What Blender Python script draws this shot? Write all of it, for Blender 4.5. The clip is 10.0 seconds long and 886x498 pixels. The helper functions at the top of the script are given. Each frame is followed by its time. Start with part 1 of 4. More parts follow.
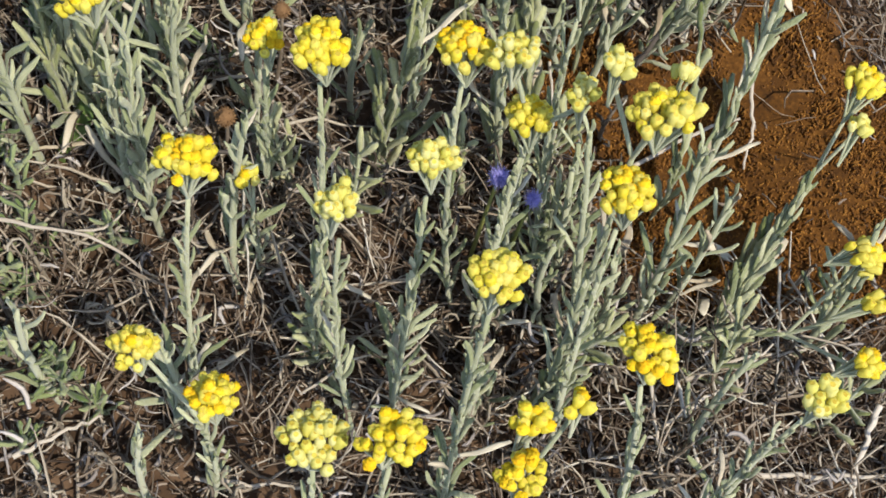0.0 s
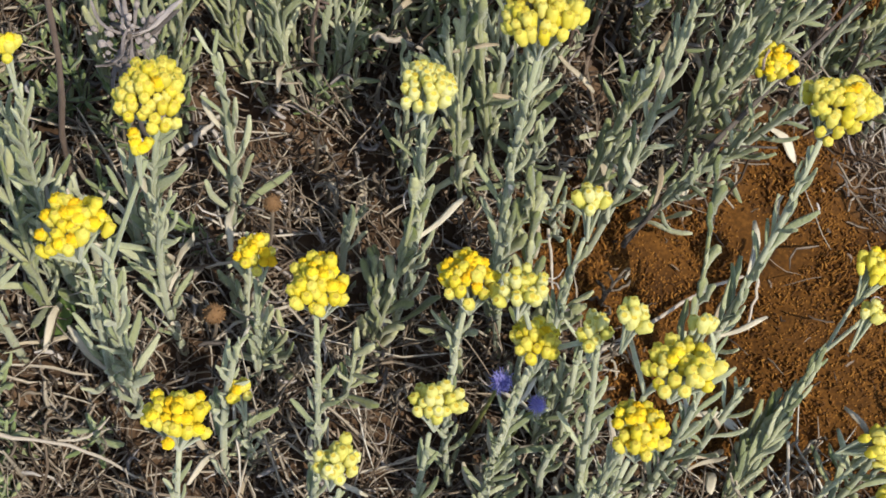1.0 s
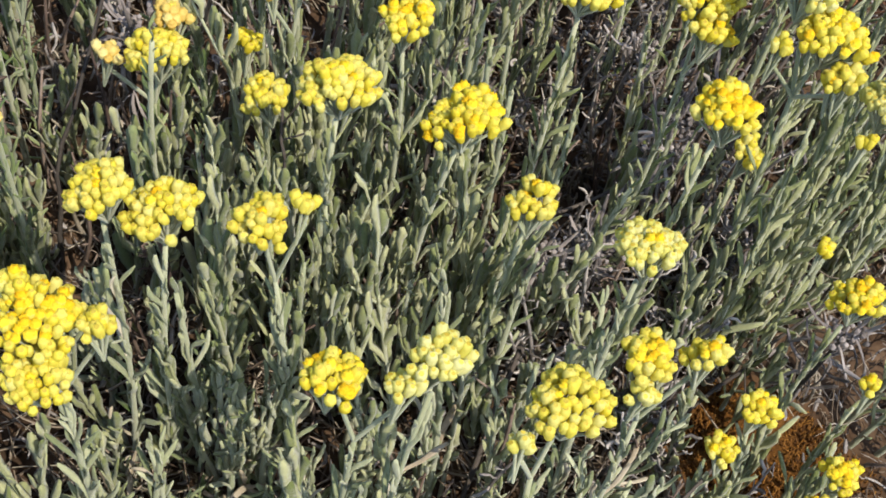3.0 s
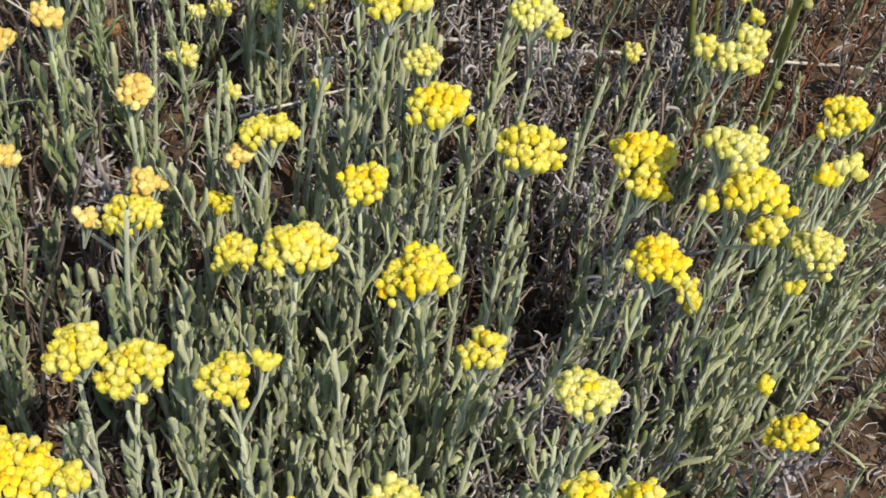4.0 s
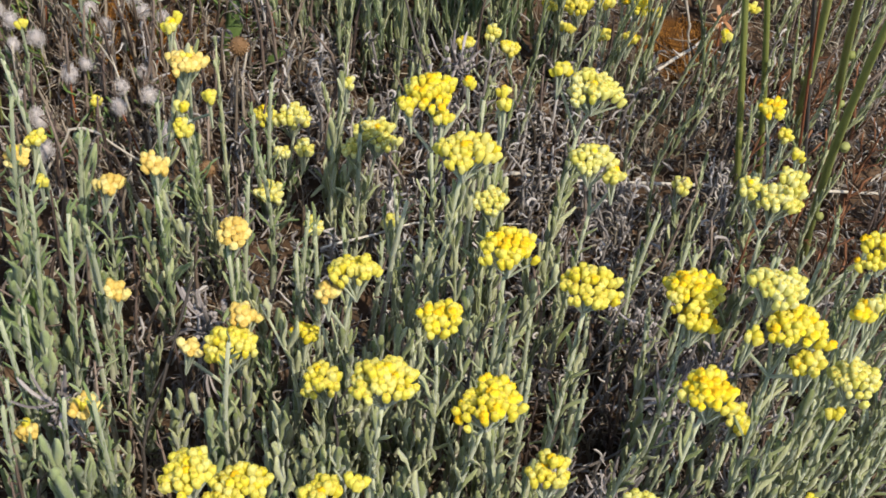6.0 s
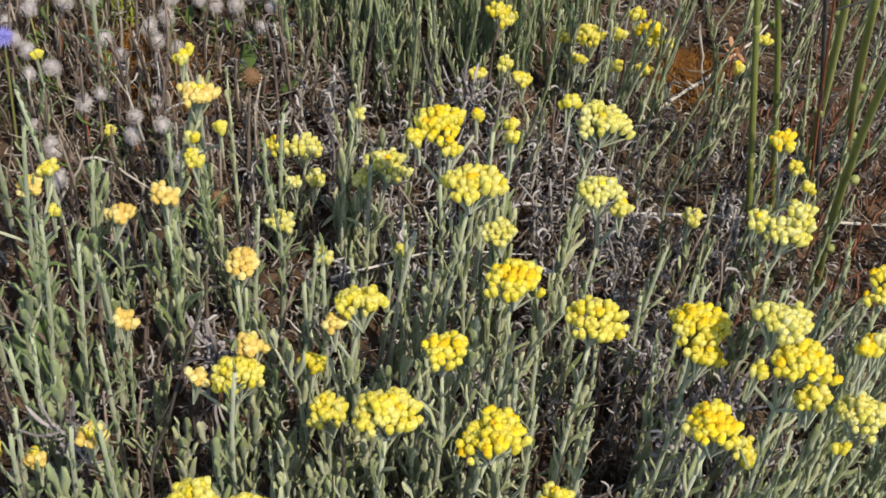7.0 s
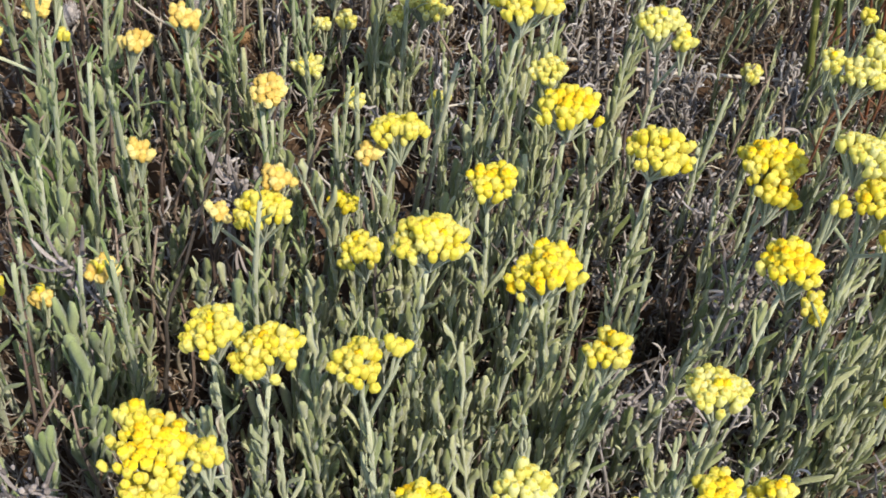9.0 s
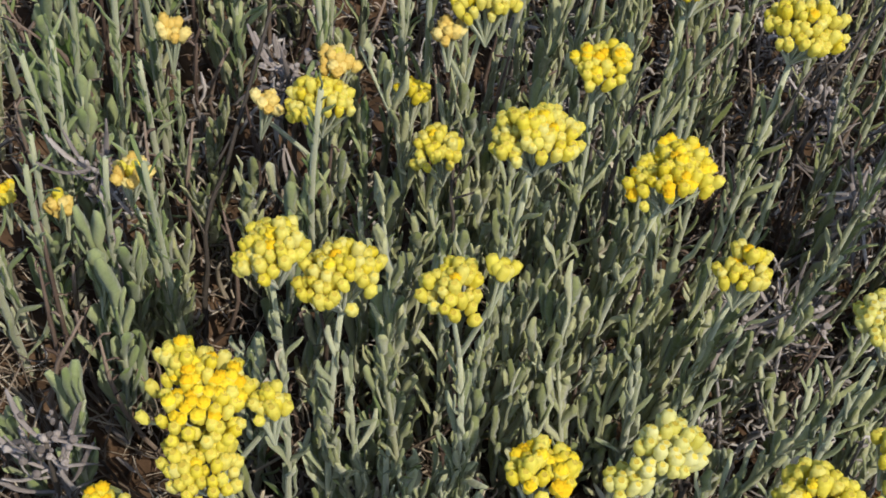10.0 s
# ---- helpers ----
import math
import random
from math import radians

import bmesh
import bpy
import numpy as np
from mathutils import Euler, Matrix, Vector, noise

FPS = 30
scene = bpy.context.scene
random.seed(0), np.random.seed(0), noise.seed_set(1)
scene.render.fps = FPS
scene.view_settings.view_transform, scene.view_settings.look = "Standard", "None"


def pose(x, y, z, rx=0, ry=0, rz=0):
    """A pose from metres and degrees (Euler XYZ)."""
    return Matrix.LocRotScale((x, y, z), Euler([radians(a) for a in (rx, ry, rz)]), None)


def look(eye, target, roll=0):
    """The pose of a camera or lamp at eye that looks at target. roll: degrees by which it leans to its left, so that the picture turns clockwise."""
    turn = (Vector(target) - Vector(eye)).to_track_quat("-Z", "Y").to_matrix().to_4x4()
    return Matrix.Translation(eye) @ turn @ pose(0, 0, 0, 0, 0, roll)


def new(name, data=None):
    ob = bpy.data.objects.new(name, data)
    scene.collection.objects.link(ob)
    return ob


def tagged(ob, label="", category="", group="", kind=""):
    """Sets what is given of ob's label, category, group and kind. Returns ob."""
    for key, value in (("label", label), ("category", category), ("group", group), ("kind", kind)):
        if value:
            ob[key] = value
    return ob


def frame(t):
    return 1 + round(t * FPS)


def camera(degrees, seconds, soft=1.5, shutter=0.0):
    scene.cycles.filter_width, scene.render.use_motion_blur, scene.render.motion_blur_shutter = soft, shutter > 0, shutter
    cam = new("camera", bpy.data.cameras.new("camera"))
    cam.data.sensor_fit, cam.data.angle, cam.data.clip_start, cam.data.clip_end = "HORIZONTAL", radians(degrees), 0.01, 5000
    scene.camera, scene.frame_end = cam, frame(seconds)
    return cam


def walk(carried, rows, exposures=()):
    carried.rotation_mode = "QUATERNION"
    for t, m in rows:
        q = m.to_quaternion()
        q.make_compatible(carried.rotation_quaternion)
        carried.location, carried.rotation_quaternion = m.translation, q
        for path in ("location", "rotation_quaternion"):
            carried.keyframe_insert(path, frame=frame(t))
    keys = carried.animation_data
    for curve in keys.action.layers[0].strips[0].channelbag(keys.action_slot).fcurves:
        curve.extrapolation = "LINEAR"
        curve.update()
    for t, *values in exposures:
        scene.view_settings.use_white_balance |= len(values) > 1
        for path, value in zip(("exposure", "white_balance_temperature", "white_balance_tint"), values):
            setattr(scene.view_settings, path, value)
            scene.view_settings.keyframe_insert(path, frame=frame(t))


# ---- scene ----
cam = camera(36.4, 10.0, soft=1.7)
PATH = [
    (0, look((0.0006, 0.0504, 0.5850), (-0.0219, 0.2370, 0.0151), 0.70)),
    (0.5, look((-0.0063, 0.0787, 0.5845), (-0.0237, 0.2632, 0.0138), 1.93)),
    (0.8, look((-0.0128, 0.1040, 0.5848), (-0.0250, 0.2905, 0.0147), 2.95)),
    (1, look((-0.0179, 0.1283, 0.5885), (-0.0302, 0.3164, 0.0188), 3.09)),
    (1.5, look((-0.0228, 0.1684, 0.5917), (-0.0333, 0.3651, 0.0250), 4.05)),
    (1.7, look((-0.0209, 0.1804, 0.5905), (-0.0282, 0.3940, 0.0300), 5.20)),
    (2, look((-0.0156, 0.1988, 0.5948), (-0.0170, 0.4399, 0.0454), 6.73)),
    (2.5, look((-0.0019, 0.2106, 0.5995), (0.0043, 0.4876, 0.0674), 7.85)),
    (3, look((0.0059, 0.2112, 0.6147), (0.0160, 0.5192, 0.1000), 8.14)),
    (3.2, look((0.0094, 0.2096, 0.6232), (0.0198, 0.5272, 0.1143), 7.89)),
    (4.3, look((0.0213, 0.1971, 0.6682), (0.0236, 0.5576, 0.1886), 5.55)),
    (4.5, look((0.0192, 0.1909, 0.6779), (0.0166, 0.5554, 0.2013), 5.06)),
    (5, look((0.0079, 0.1783, 0.7038), (-0.0030, 0.5512, 0.2339), 4.27)),
    (5.5, look((0.0043, 0.1783, 0.7093), (-0.0101, 0.5578, 0.2448), 3.89)),
    (6.8, look((0.0180, 0.1794, 0.7195), (-0.0098, 0.5684, 0.2636), 2.45)),
    (7, look((0.0166, 0.1800, 0.7178), (-0.0136, 0.5709, 0.2637), 2.41)),
    (7.5, look((0.0152, 0.1795, 0.7176), (-0.0231, 0.5753, 0.2683), 2.08)),
    (8, look((0.0109, 0.1713, 0.7078), (-0.0321, 0.5668, 0.2587), 2.20)),
    (8.5, look((0.0110, 0.1707, 0.6888), (-0.0354, 0.5608, 0.2353), 2.18)),
    (8.7, look((0.0075, 0.1680, 0.6660), (-0.0349, 0.5576, 0.2113), 2.50)),
    (9, look((0.0046, 0.1808, 0.6423), (-0.0281, 0.5482, 0.1690), 2.97)),
    (9.2, look((-0.0008, 0.1800, 0.6250), (-0.0305, 0.5384, 0.1448), 3.07)),
    (9.5, look((-0.0163, 0.1905, 0.6027), (-0.0441, 0.5366, 0.1134), 3.10)),
    (10, look((-0.0321, 0.2369, 0.5684), (-0.0625, 0.5644, 0.0666), 2.70)),
]
walk(cam, PATH, ((0, 0.65), (1.0, 0.61), (2.0, 0.71), (3.2, 0.67), (4.5, 0.65), (5.5, 0.70), (7.0, 0.58), (7.5, 0.50), (8.0, 0.56), (8.5, 0.61), (9.0, 0.79), (9.5, 0.74), (9.8, 0.47), (10, 0.36)))

# ---- daylight ----
SUN_AZ, SUN_EL = 125.0, 58.0     # degrees, azimuth clockwise from +y
world = bpy.data.worlds.new("sky")
scene.world = world
world.use_nodes = True
wn = world.node_tree.nodes
sky = wn.new("ShaderNodeTexSky")
sky.sky_type, sky.sun_disc = "NISHITA", False
sky.sun_elevation, sky.sun_rotation = radians(SUN_EL), radians(SUN_AZ)
world.node_tree.links.new(sky.outputs[0], wn["Background"].inputs[0])
wn["Background"].inputs[1].default_value = 0.15
sun = new("sun", bpy.data.lights.new("sun", "SUN"))
sun.data.energy, sun.data.angle, sun.data.color = 3.3, radians(0.5), (1.0, 0.915, 0.785)
az, el = radians(SUN_AZ), radians(SUN_EL)
sun.matrix_world = look((2 * math.sin(az) * math.cos(el), 2 * math.cos(az) * math.cos(el), 2 * math.sin(el)), (0, 0, 0))

# ---- materials ----
def material(name, stops, source="object", rough=0.85, bump=0.0, grain=400.0, sheen=0.0, spread=0.25, through_light=0.0):
    """Principled material: a colour ramp driven by a random number for each thing or island, broken up by two noises."""
    m = bpy.data.materials.new(name)
    m.use_nodes = True
    n, l = m.node_tree.nodes, m.node_tree.links
    b = n["Principled BSDF"]
    b.inputs["Roughness"].default_value = rough
    b.inputs["Specular IOR Level"].default_value = 0.25
    if sheen:
        b.inputs["Sheen Weight"].default_value = sheen
        b.inputs["Sheen Roughness"].default_value = 0.6
    co = n.new("ShaderNodeTexCoord")
    geo = n.new("ShaderNodeNewGeometry")
    big, fine = n.new("ShaderNodeTexNoise"), n.new("ShaderNodeTexNoise")
    big.inputs["Scale"].default_value, fine.inputs["Scale"].default_value = grain * 0.12, grain
    big.inputs["Detail"].default_value, fine.inputs["Detail"].default_value = 2, 2
    for t in (big, fine):
        l.new(geo.outputs["Position"], t.inputs["Vector"])
    if source == "object":
        whole, part_of = n.new("ShaderNodeMath"), n.new("ShaderNodeMath")
        whole.operation, part_of.operation = "ADD", "FRACT"
        l.new(n.new("ShaderNodeObjectInfo").outputs["Random"], whole.inputs[0])
        l.new(geo.outputs["Random Per Island"], whole.inputs[1])
        l.new(whole.outputs[0], part_of.inputs[0])
        rnd = part_of.outputs[0]
    elif source == "island":
        rnd = geo.outputs["Random Per Island"]
    else:
        rnd = big.outputs["Fac"]
    mix1, mix2 = n.new("ShaderNodeMath"), n.new("ShaderNodeMath")
    mix1.operation, mix2.operation = "MULTIPLY_ADD", "MULTIPLY_ADD"
    l.new(big.outputs["Fac"], mix1.inputs[0])
    mix1.inputs[1].default_value = spread * 1.6
    l.new(rnd, mix1.inputs[2])
    l.new(fine.outputs["Fac"], mix2.inputs[0])
    mix2.inputs[1].default_value = spread * 1.2
    l.new(mix1.outputs[0], mix2.inputs[2])
    sub = n.new("ShaderNodeMath")
    sub.operation, sub.use_clamp = "SUBTRACT", True
    l.new(mix2.outputs[0], sub.inputs[0])
    sub.inputs[1].default_value = spread * 1.4
    ramp = n.new("ShaderNodeValToRGB")
    l.new(sub.outputs[0], ramp.inputs[0])
    e = ramp.color_ramp.elements
    while len(e) < len(stops):
        e.new(0.5)
    for k, c in enumerate(stops):
        e[k].position = k / max(1, len(stops) - 1)
        e[k].color = (*c, 1)
    l.new(ramp.outputs[0], b.inputs["Base Color"])
    if bump:
        bn = n.new("ShaderNodeBump")
        bn.inputs["Strength"].default_value, bn.inputs["Distance"].default_value = bump, 0.001
        l.new(fine.outputs["Fac"], bn.inputs["Height"])
        l.new(bn.outputs[0], b.inputs["Normal"])
    if through_light:
        tr, add = n.new("ShaderNodeBsdfTranslucent"), n.new("ShaderNodeMixShader")
        l.new(ramp.outputs[0], tr.inputs["Color"])
        add.inputs[0].default_value = through_light
        l.new(b.outputs[0], add.inputs[1])
        l.new(tr.outputs[0], add.inputs[2])
        l.new(add.outputs[0], n["Material Output"].inputs["Surface"])
    return m


FELT = material("felted_leaf", [(0.160, 0.190, 0.080), (0.275, 0.300, 0.155), (0.455, 0.465, 0.29)], sheen=0.25, bump=0.6, grain=650, through_light=0.12)
FELT_STUFF = material("felted_foliage", [(0.108, 0.136, 0.033), (0.242, 0.262, 0.106), (0.445, 0.445, 0.24)], "island", sheen=0.25, bump=0.6, grain=650, through_light=0.12)
FELT_GREEN = material("greener_foliage", [(0.085, 0.130, 0.032), (0.172, 0.222, 0.080), (0.33, 0.365, 0.175)], "island", sheen=0.2, bump=0.3, grain=900, through_light=0.15)
STALK = material("felted_stalk", [(0.24, 0.265, 0.145), (0.39, 0.40, 0.255)], sheen=0.25, bump=0.4, grain=1200)
LEMON = material("lemon_bracts", [(0.76, 0.66, 0.07), (0.79, 0.705, 0.13), (0.805, 0.745, 0.23)], rough=0.5, bump=0.3, grain=900, spread=0.12, through_light=0.4)
PALE = material("pale_bracts", [(0.73, 0.68, 0.13), (0.77, 0.73, 0.23), (0.80, 0.77, 0.35)], rough=0.5, bump=0.3, grain=900, spread=0.12, through_light=0.4)
YELLOW = material("yellow_bracts", [(0.80, 0.67, 0.045), (0.815, 0.715, 0.08), (0.825, 0.755, 0.15)], rough=0.5, bump=0.3, grain=900, spread=0.12, through_light=0.4)
ORANGE = material("orange_disc", [(0.86, 0.51, 0.01), (0.87, 0.60, 0.015), (0.88, 0.69, 0.04)], rough=0.8, bump=0.6, grain=1500, through_light=0.2)
TIP = material("bud_tip", [(0.40, 0.30, 0.03), (0.62, 0.50, 0.08)], rough=0.8, grain=900)
TAN = material("faded_bracts", [(0.63, 0.42, 0.09), (0.735, 0.555, 0.15), (0.775, 0.655, 0.26)], rough=0.6, bump=0.3, grain=700, spread=0.15, through_light=0.25)
STRAW = material("dry_straw", [(0.042, 0.028, 0.019), (0.09, 0.065, 0.046), (0.16, 0.123, 0.088), (0.26, 0.21, 0.155), (0.42, 0.37, 0.29)], "island", rough=0.8, bump=0.3, grain=900)
STRAW_GREY = material("withered_tangle", [(0.045, 0.035, 0.025), (0.12, 0.095, 0.070), (0.21, 0.177, 0.133), (0.37, 0.325, 0.25)], "island", rough=0.9, bump=0.3, grain=900)
GREYDRY = material("dead_foliage", [(0.08, 0.068, 0.06), (0.19, 0.168, 0.152), (0.30, 0.268, 0.245), (0.47, 0.43, 0.39)], "island", rough=0.9, bump=0.4, grain=900)
GREEN = material("fresh_green", [(0.05, 0.09, 0.02), (0.10, 0.16, 0.04), (0.17, 0.22, 0.07)], "island", rough=0.6, grain=300, through_light=0.2)
TWIG = material("dark_twig", [(0.05, 0.042, 0.035), (0.12, 0.10, 0.085)], rough=0.85, bump=0.5, grain=600)
PALEWOOD = material("weathered_stick", [(0.36, 0.31, 0.245), (0.56, 0.51, 0.43)], rough=0.8, bump=0.5, grain=500)
PALEWOOD_STUFF = material("bleached_straw", [(0.17, 0.135, 0.10), (0.36, 0.31, 0.24), (0.58, 0.54, 0.46)], "island", rough=0.8, bump=0.4, grain=600)
BALL = material("brown_seed_head", [(0.13, 0.07, 0.03), (0.26, 0.15, 0.07)], rough=0.9, bump=0.6, grain=1200)
FLUFF = material("pale_fluff", [(0.44, 0.38, 0.35), (0.62, 0.56, 0.52)], rough=0.95, sheen=0.6, grain=900, through_light=0.2)
BLUE = material("blue_violet_petal", [(0.24, 0.22, 0.58), (0.42, 0.40, 0.78)], rough=0.7, grain=900, through_light=0.2)
REED = material("reed_stalk", [(0.15, 0.165, 0.04), (0.28, 0.28, 0.09)], rough=0.55, bump=0.2, grain=300)
RUST = material("rusty_stalk", [(0.14, 0.045, 0.02), (0.28, 0.10, 0.04)], rough=0.7, bump=0.3, grain=500)
RUSTY = material("rusty_dead_foliage", [(0.05, 0.022, 0.012), (0.13, 0.055, 0.026), (0.24, 0.11, 0.055)], "island", rough=0.85, bump=0.3, grain=700)
STALK_DRY = material("dead_stalk", [(0.06, 0.04, 0.032), (0.14, 0.10, 0.078), (0.26, 0.20, 0.155)], "island", rough=0.9, bump=0.3, grain=900)
MOSSY = material("rust_moss_tuft", [(0.070, 0.031, 0.009), (0.125, 0.053, 0.011), (0.19, 0.082, 0.014), (0.29, 0.135, 0.026)], "island", rough=0.9, grain=900)

CRUMB = material("crumbs", [(0.035, 0.024, 0.016), (0.09, 0.063, 0.043), (0.17, 0.125, 0.088), (0.33, 0.27, 0.21)], "island", rough=0.95, grain=900)

# ---- mesh helpers ----
rng = np.random.default_rng(7)


def mesh_from(name, verts, quads, mat, smooth=True):
    me = bpy.data.meshes.new(name)
    v, q = np.asarray(verts, dtype=np.float32), np.asarray(quads, dtype=np.int32)
    me.vertices.add(len(v))
    me.vertices.foreach_set("co", v.ravel())
    me.loops.add(q.size)
    me.loops.foreach_set("vertex_index", q.ravel())
    me.polygons.add(len(q))
    me.polygons.foreach_set("loop_start", np.arange(0, q.size, q.shape[1], dtype=np.int32))
    me.polygons.foreach_set("use_smooth", np.full(len(q), smooth))
    me.update(calc_edges=True)
    me.materials.append(mat)
    return me


def tubes(line, half_w, half_t, hint, sides=4):
    """Closed strands: centre lines (n, k, 3), half widths and half thicknesses (n, k), a hint (n, 3) for the flat side's normal."""
    n, k, _ = line.shape
    tan = np.gradient(line, axis=1)
    tan /= np.linalg.norm(tan, axis=2, keepdims=True) + 1e-9
    side = np.cross(tan, hint[:, None, :])
    side /= np.linalg.norm(side, axis=2, keepdims=True) + 1e-9
    up = np.cross(side, tan)
    ang = np.arange(sides) * 2 * np.pi / sides
    ring = (line[:, :, None, :] + side[:, :, None, :] * (half_w[:, :, None] * np.cos(ang))[..., None]
            + up[:, :, None, :] * (half_t[:, :, None] * np.sin(ang))[..., None])
    base = (np.arange(n) * k * sides)[:, None, None] + (np.arange(k - 1) * sides)[None, :, None]
    a, b = np.arange(sides)[None, None, :], ((np.arange(sides) + 1) % sides)[None, None, :]
    quads = np.stack([base + a, base + b, base + sides + b, base + sides + a], axis=-1).reshape(-1, 4)
    if sides in (4, 6):
        end = (np.arange(n) * k * sides + (k - 1) * sides)[:, None]
        caps = [end + np.arange(4)] + ([end + np.array([0, 3, 4, 5])] if sides == 6 else [])
        quads = np.concatenate([quads] + caps)
    return ring.reshape(-1, 3), quads


def unit(v):
    return v / (np.linalg.norm(v, axis=-1, keepdims=True) + 1e-9)


def part(name, data, parent, m=None, label=""):
    ob = new(name, data)
    ob.parent = parent
    if m is not None:
        ob.matrix_basis = m
    if label:
        ob["label"] = label
    return ob


def empty(name, place, label, category, group=""):
    ob = new(name)
    ob.empty_display_size = 0.02
    ob.location = place
    return tagged(ob, label, category, group)


def stuff(name, verts, quads, mat, label, category):
    return tagged(new(name, mesh_from(name, verts, quads, mat)), label, category, kind="stuff")


# ---- the ground ----
SLOPE_X, SLOPE_Y = -0.215, 0.036


def ground_z(x, y):
    x, y = np.asarray(x, dtype=float), np.asarray(y, dtype=float)
    z = SLOPE_X * 1.5 * np.tanh(x / 1.5) + SLOPE_Y * 2 * np.tanh((y - 0.5) / 2) + SLOPE_Y * 0.5
    near = np.exp(-((x / 2.5) ** 2 + ((y - 0.5) / 2.5) ** 2))
    z = z + near * (0.010 * np.sin(x * 17 + 1.3) * np.cos(y * 13 + 0.4) + 0.006 * np.sin(x * 41 + y * 23) + 0.003 * np.sin(y * 71 - x * 53))
    return z


def moss_mask(x, y):
    """1 where the rusty moss lies open, 0 under the litter."""
    x, y = np.asarray(x, dtype=float), np.asarray(y, dtype=float)
    edge = 0.02 * np.sin(x * 60 + y * 25) + 0.015 * np.sin(y * 90)
    d = np.hypot((x - 0.135) / 0.11, (y - 0.315) / 0.095) + edge * 6
    e = np.minimum(np.hypot((x - 0.195) / 0.075, (y - 0.495) / 0.035), np.hypot((x - 0.045) / 0.06, (y - 0.325) / 0.042)) + edge * 6
    f = np.hypot((x - 0.14) / 0.04, (y - 1.0) / 0.04) + edge * 6
    g = np.hypot((x + 0.24) / 0.05, (y - 0.86) / 0.045) + edge * 6
    d = np.minimum(np.minimum(d, e), np.minimum(f, g))
    return np.clip((1.0 - d) * 4, 0, 1)


def soil_material():
    m = bpy.data.materials.new("soil_and_moss")
    m.use_nodes = True
    n, l = m.node_tree.nodes, m.node_tree.links
    b = n["Principled BSDF"]
    b.inputs["Roughness"].default_value = 0.95
    b.inputs["Specular IOR Level"].default_value = 0.1
    geo = n.new("ShaderNodeNewGeometry")
    att = n.new("ShaderNodeAttribute")
    att.attribute_name = "moss"
    n1, n2 = n.new("ShaderNodeTexNoise"), n.new("ShaderNodeTexNoise")
    n1.inputs["Scale"].default_value, n1.inputs["Detail"].default_value = 60, 6
    n2.inputs["Scale"].default_value, n2.inputs["Detail"].default_value = 500, 3
    for t in (n1, n2):
        l.new(geo.outputs["Position"], t.inputs["Vector"])
    soil, moss = n.new("ShaderNodeValToRGB"), n.new("ShaderNodeValToRGB")
    for r, cols in ((soil, [(0.026, 0.017, 0.011), (0.070, 0.043, 0.026), (0.128, 0.083, 0.052)]), (moss, [(0.028, 0.013, 0.005), (0.075, 0.032, 0.007), (0.16, 0.070, 0.015)])):
        r.color_ramp.elements.new(0.5)
        for k, c in enumerate(cols):
            r.color_ramp.elements[k].position = 0.3 + 0.2 * k
            r.color_ramp.elements[k].color = (*c, 1)
    l.new(n1.outputs[0], soil.inputs[0])
    mm = n.new("ShaderNodeMath")
    mm.operation = "ADD"
    l.new(n2.outputs[0], mm.inputs[0])
    l.new(n1.outputs[0], mm.inputs[1])
    hf = n.new("ShaderNodeMath")
    hf.operation = "MULTIPLY"
    hf.inputs[1].default_value = 0.5
    l.new(mm.outputs[0], hf.inputs[0])
    l.new(hf.outputs[0], moss.inputs[0])
    mix = n.new("ShaderNodeMix")
    mix.data_type = "RGBA"
    l.new(att.outputs["Fac"], mix.inputs[0])
    l.new(soil.outputs[0], mix.inputs[6])
    l.new(moss.outputs[0], mix.inputs[7])
    l.new(mix.outputs[2], b.inputs["Base Color"])
    bn = n.new("ShaderNodeBump")
    bn.inputs["Strength"].default_value, bn.inputs["Distance"].default_value = 0.5, 0.0012
    l.new(hf.outputs[0], bn.inputs["Height"])
    l.new(bn.outputs[0], b.inputs["Normal"])
    return m


far = np.array([1.0, 1.4, 2, 3, 5, 9, 16, 30, 60, 120])
gx = np.concatenate([-far[::-1], np.arange(-0.8, 0.801, 0.01), far])
gy = np.concatenate([0.6 - far[::-1] - 0.2, np.arange(-0.3, 1.701, 0.01), 0.6 + far + 0.3])
GX, GY = np.meshgrid(gx, gy)
GZ = ground_z(GX, GY)
rough_z = rng.normal(0, 1, GZ.shape)
rough_z = (rough_z + np.roll(rough_z, 1, 0) + np.roll(rough_z, 1, 1) + np.roll(rough_z, -1, 0)) / 4
GZ = GZ + 0.0022 * rough_z * (np.abs(GX) < 0.85) * (np.abs(GY - 0.7) < 1.05)
nx = len(gx)
idx = np.arange(len(gy) * nx).reshape(len(gy), nx)
gq = np.stack([idx[:-1, :-1], idx[:-1, 1:], idx[1:, 1:], idx[1:, :-1]], -1).reshape(-1, 4)
gm = mesh_from("ground", np.stack([GX, GY, GZ], -1).reshape(-1, 3), gq, soil_material())
gm.attributes.new("moss", "FLOAT", "POINT").data.foreach_set("value", moss_mask(GX, GY).ravel().astype(np.float32))
tagged(new("ground", gm), "dark stony soil with patches of rust-brown moss", "ground", kind="structure")

# ---- leaf, stalk and flower meshes ----
LEAF_SHAPES = {}


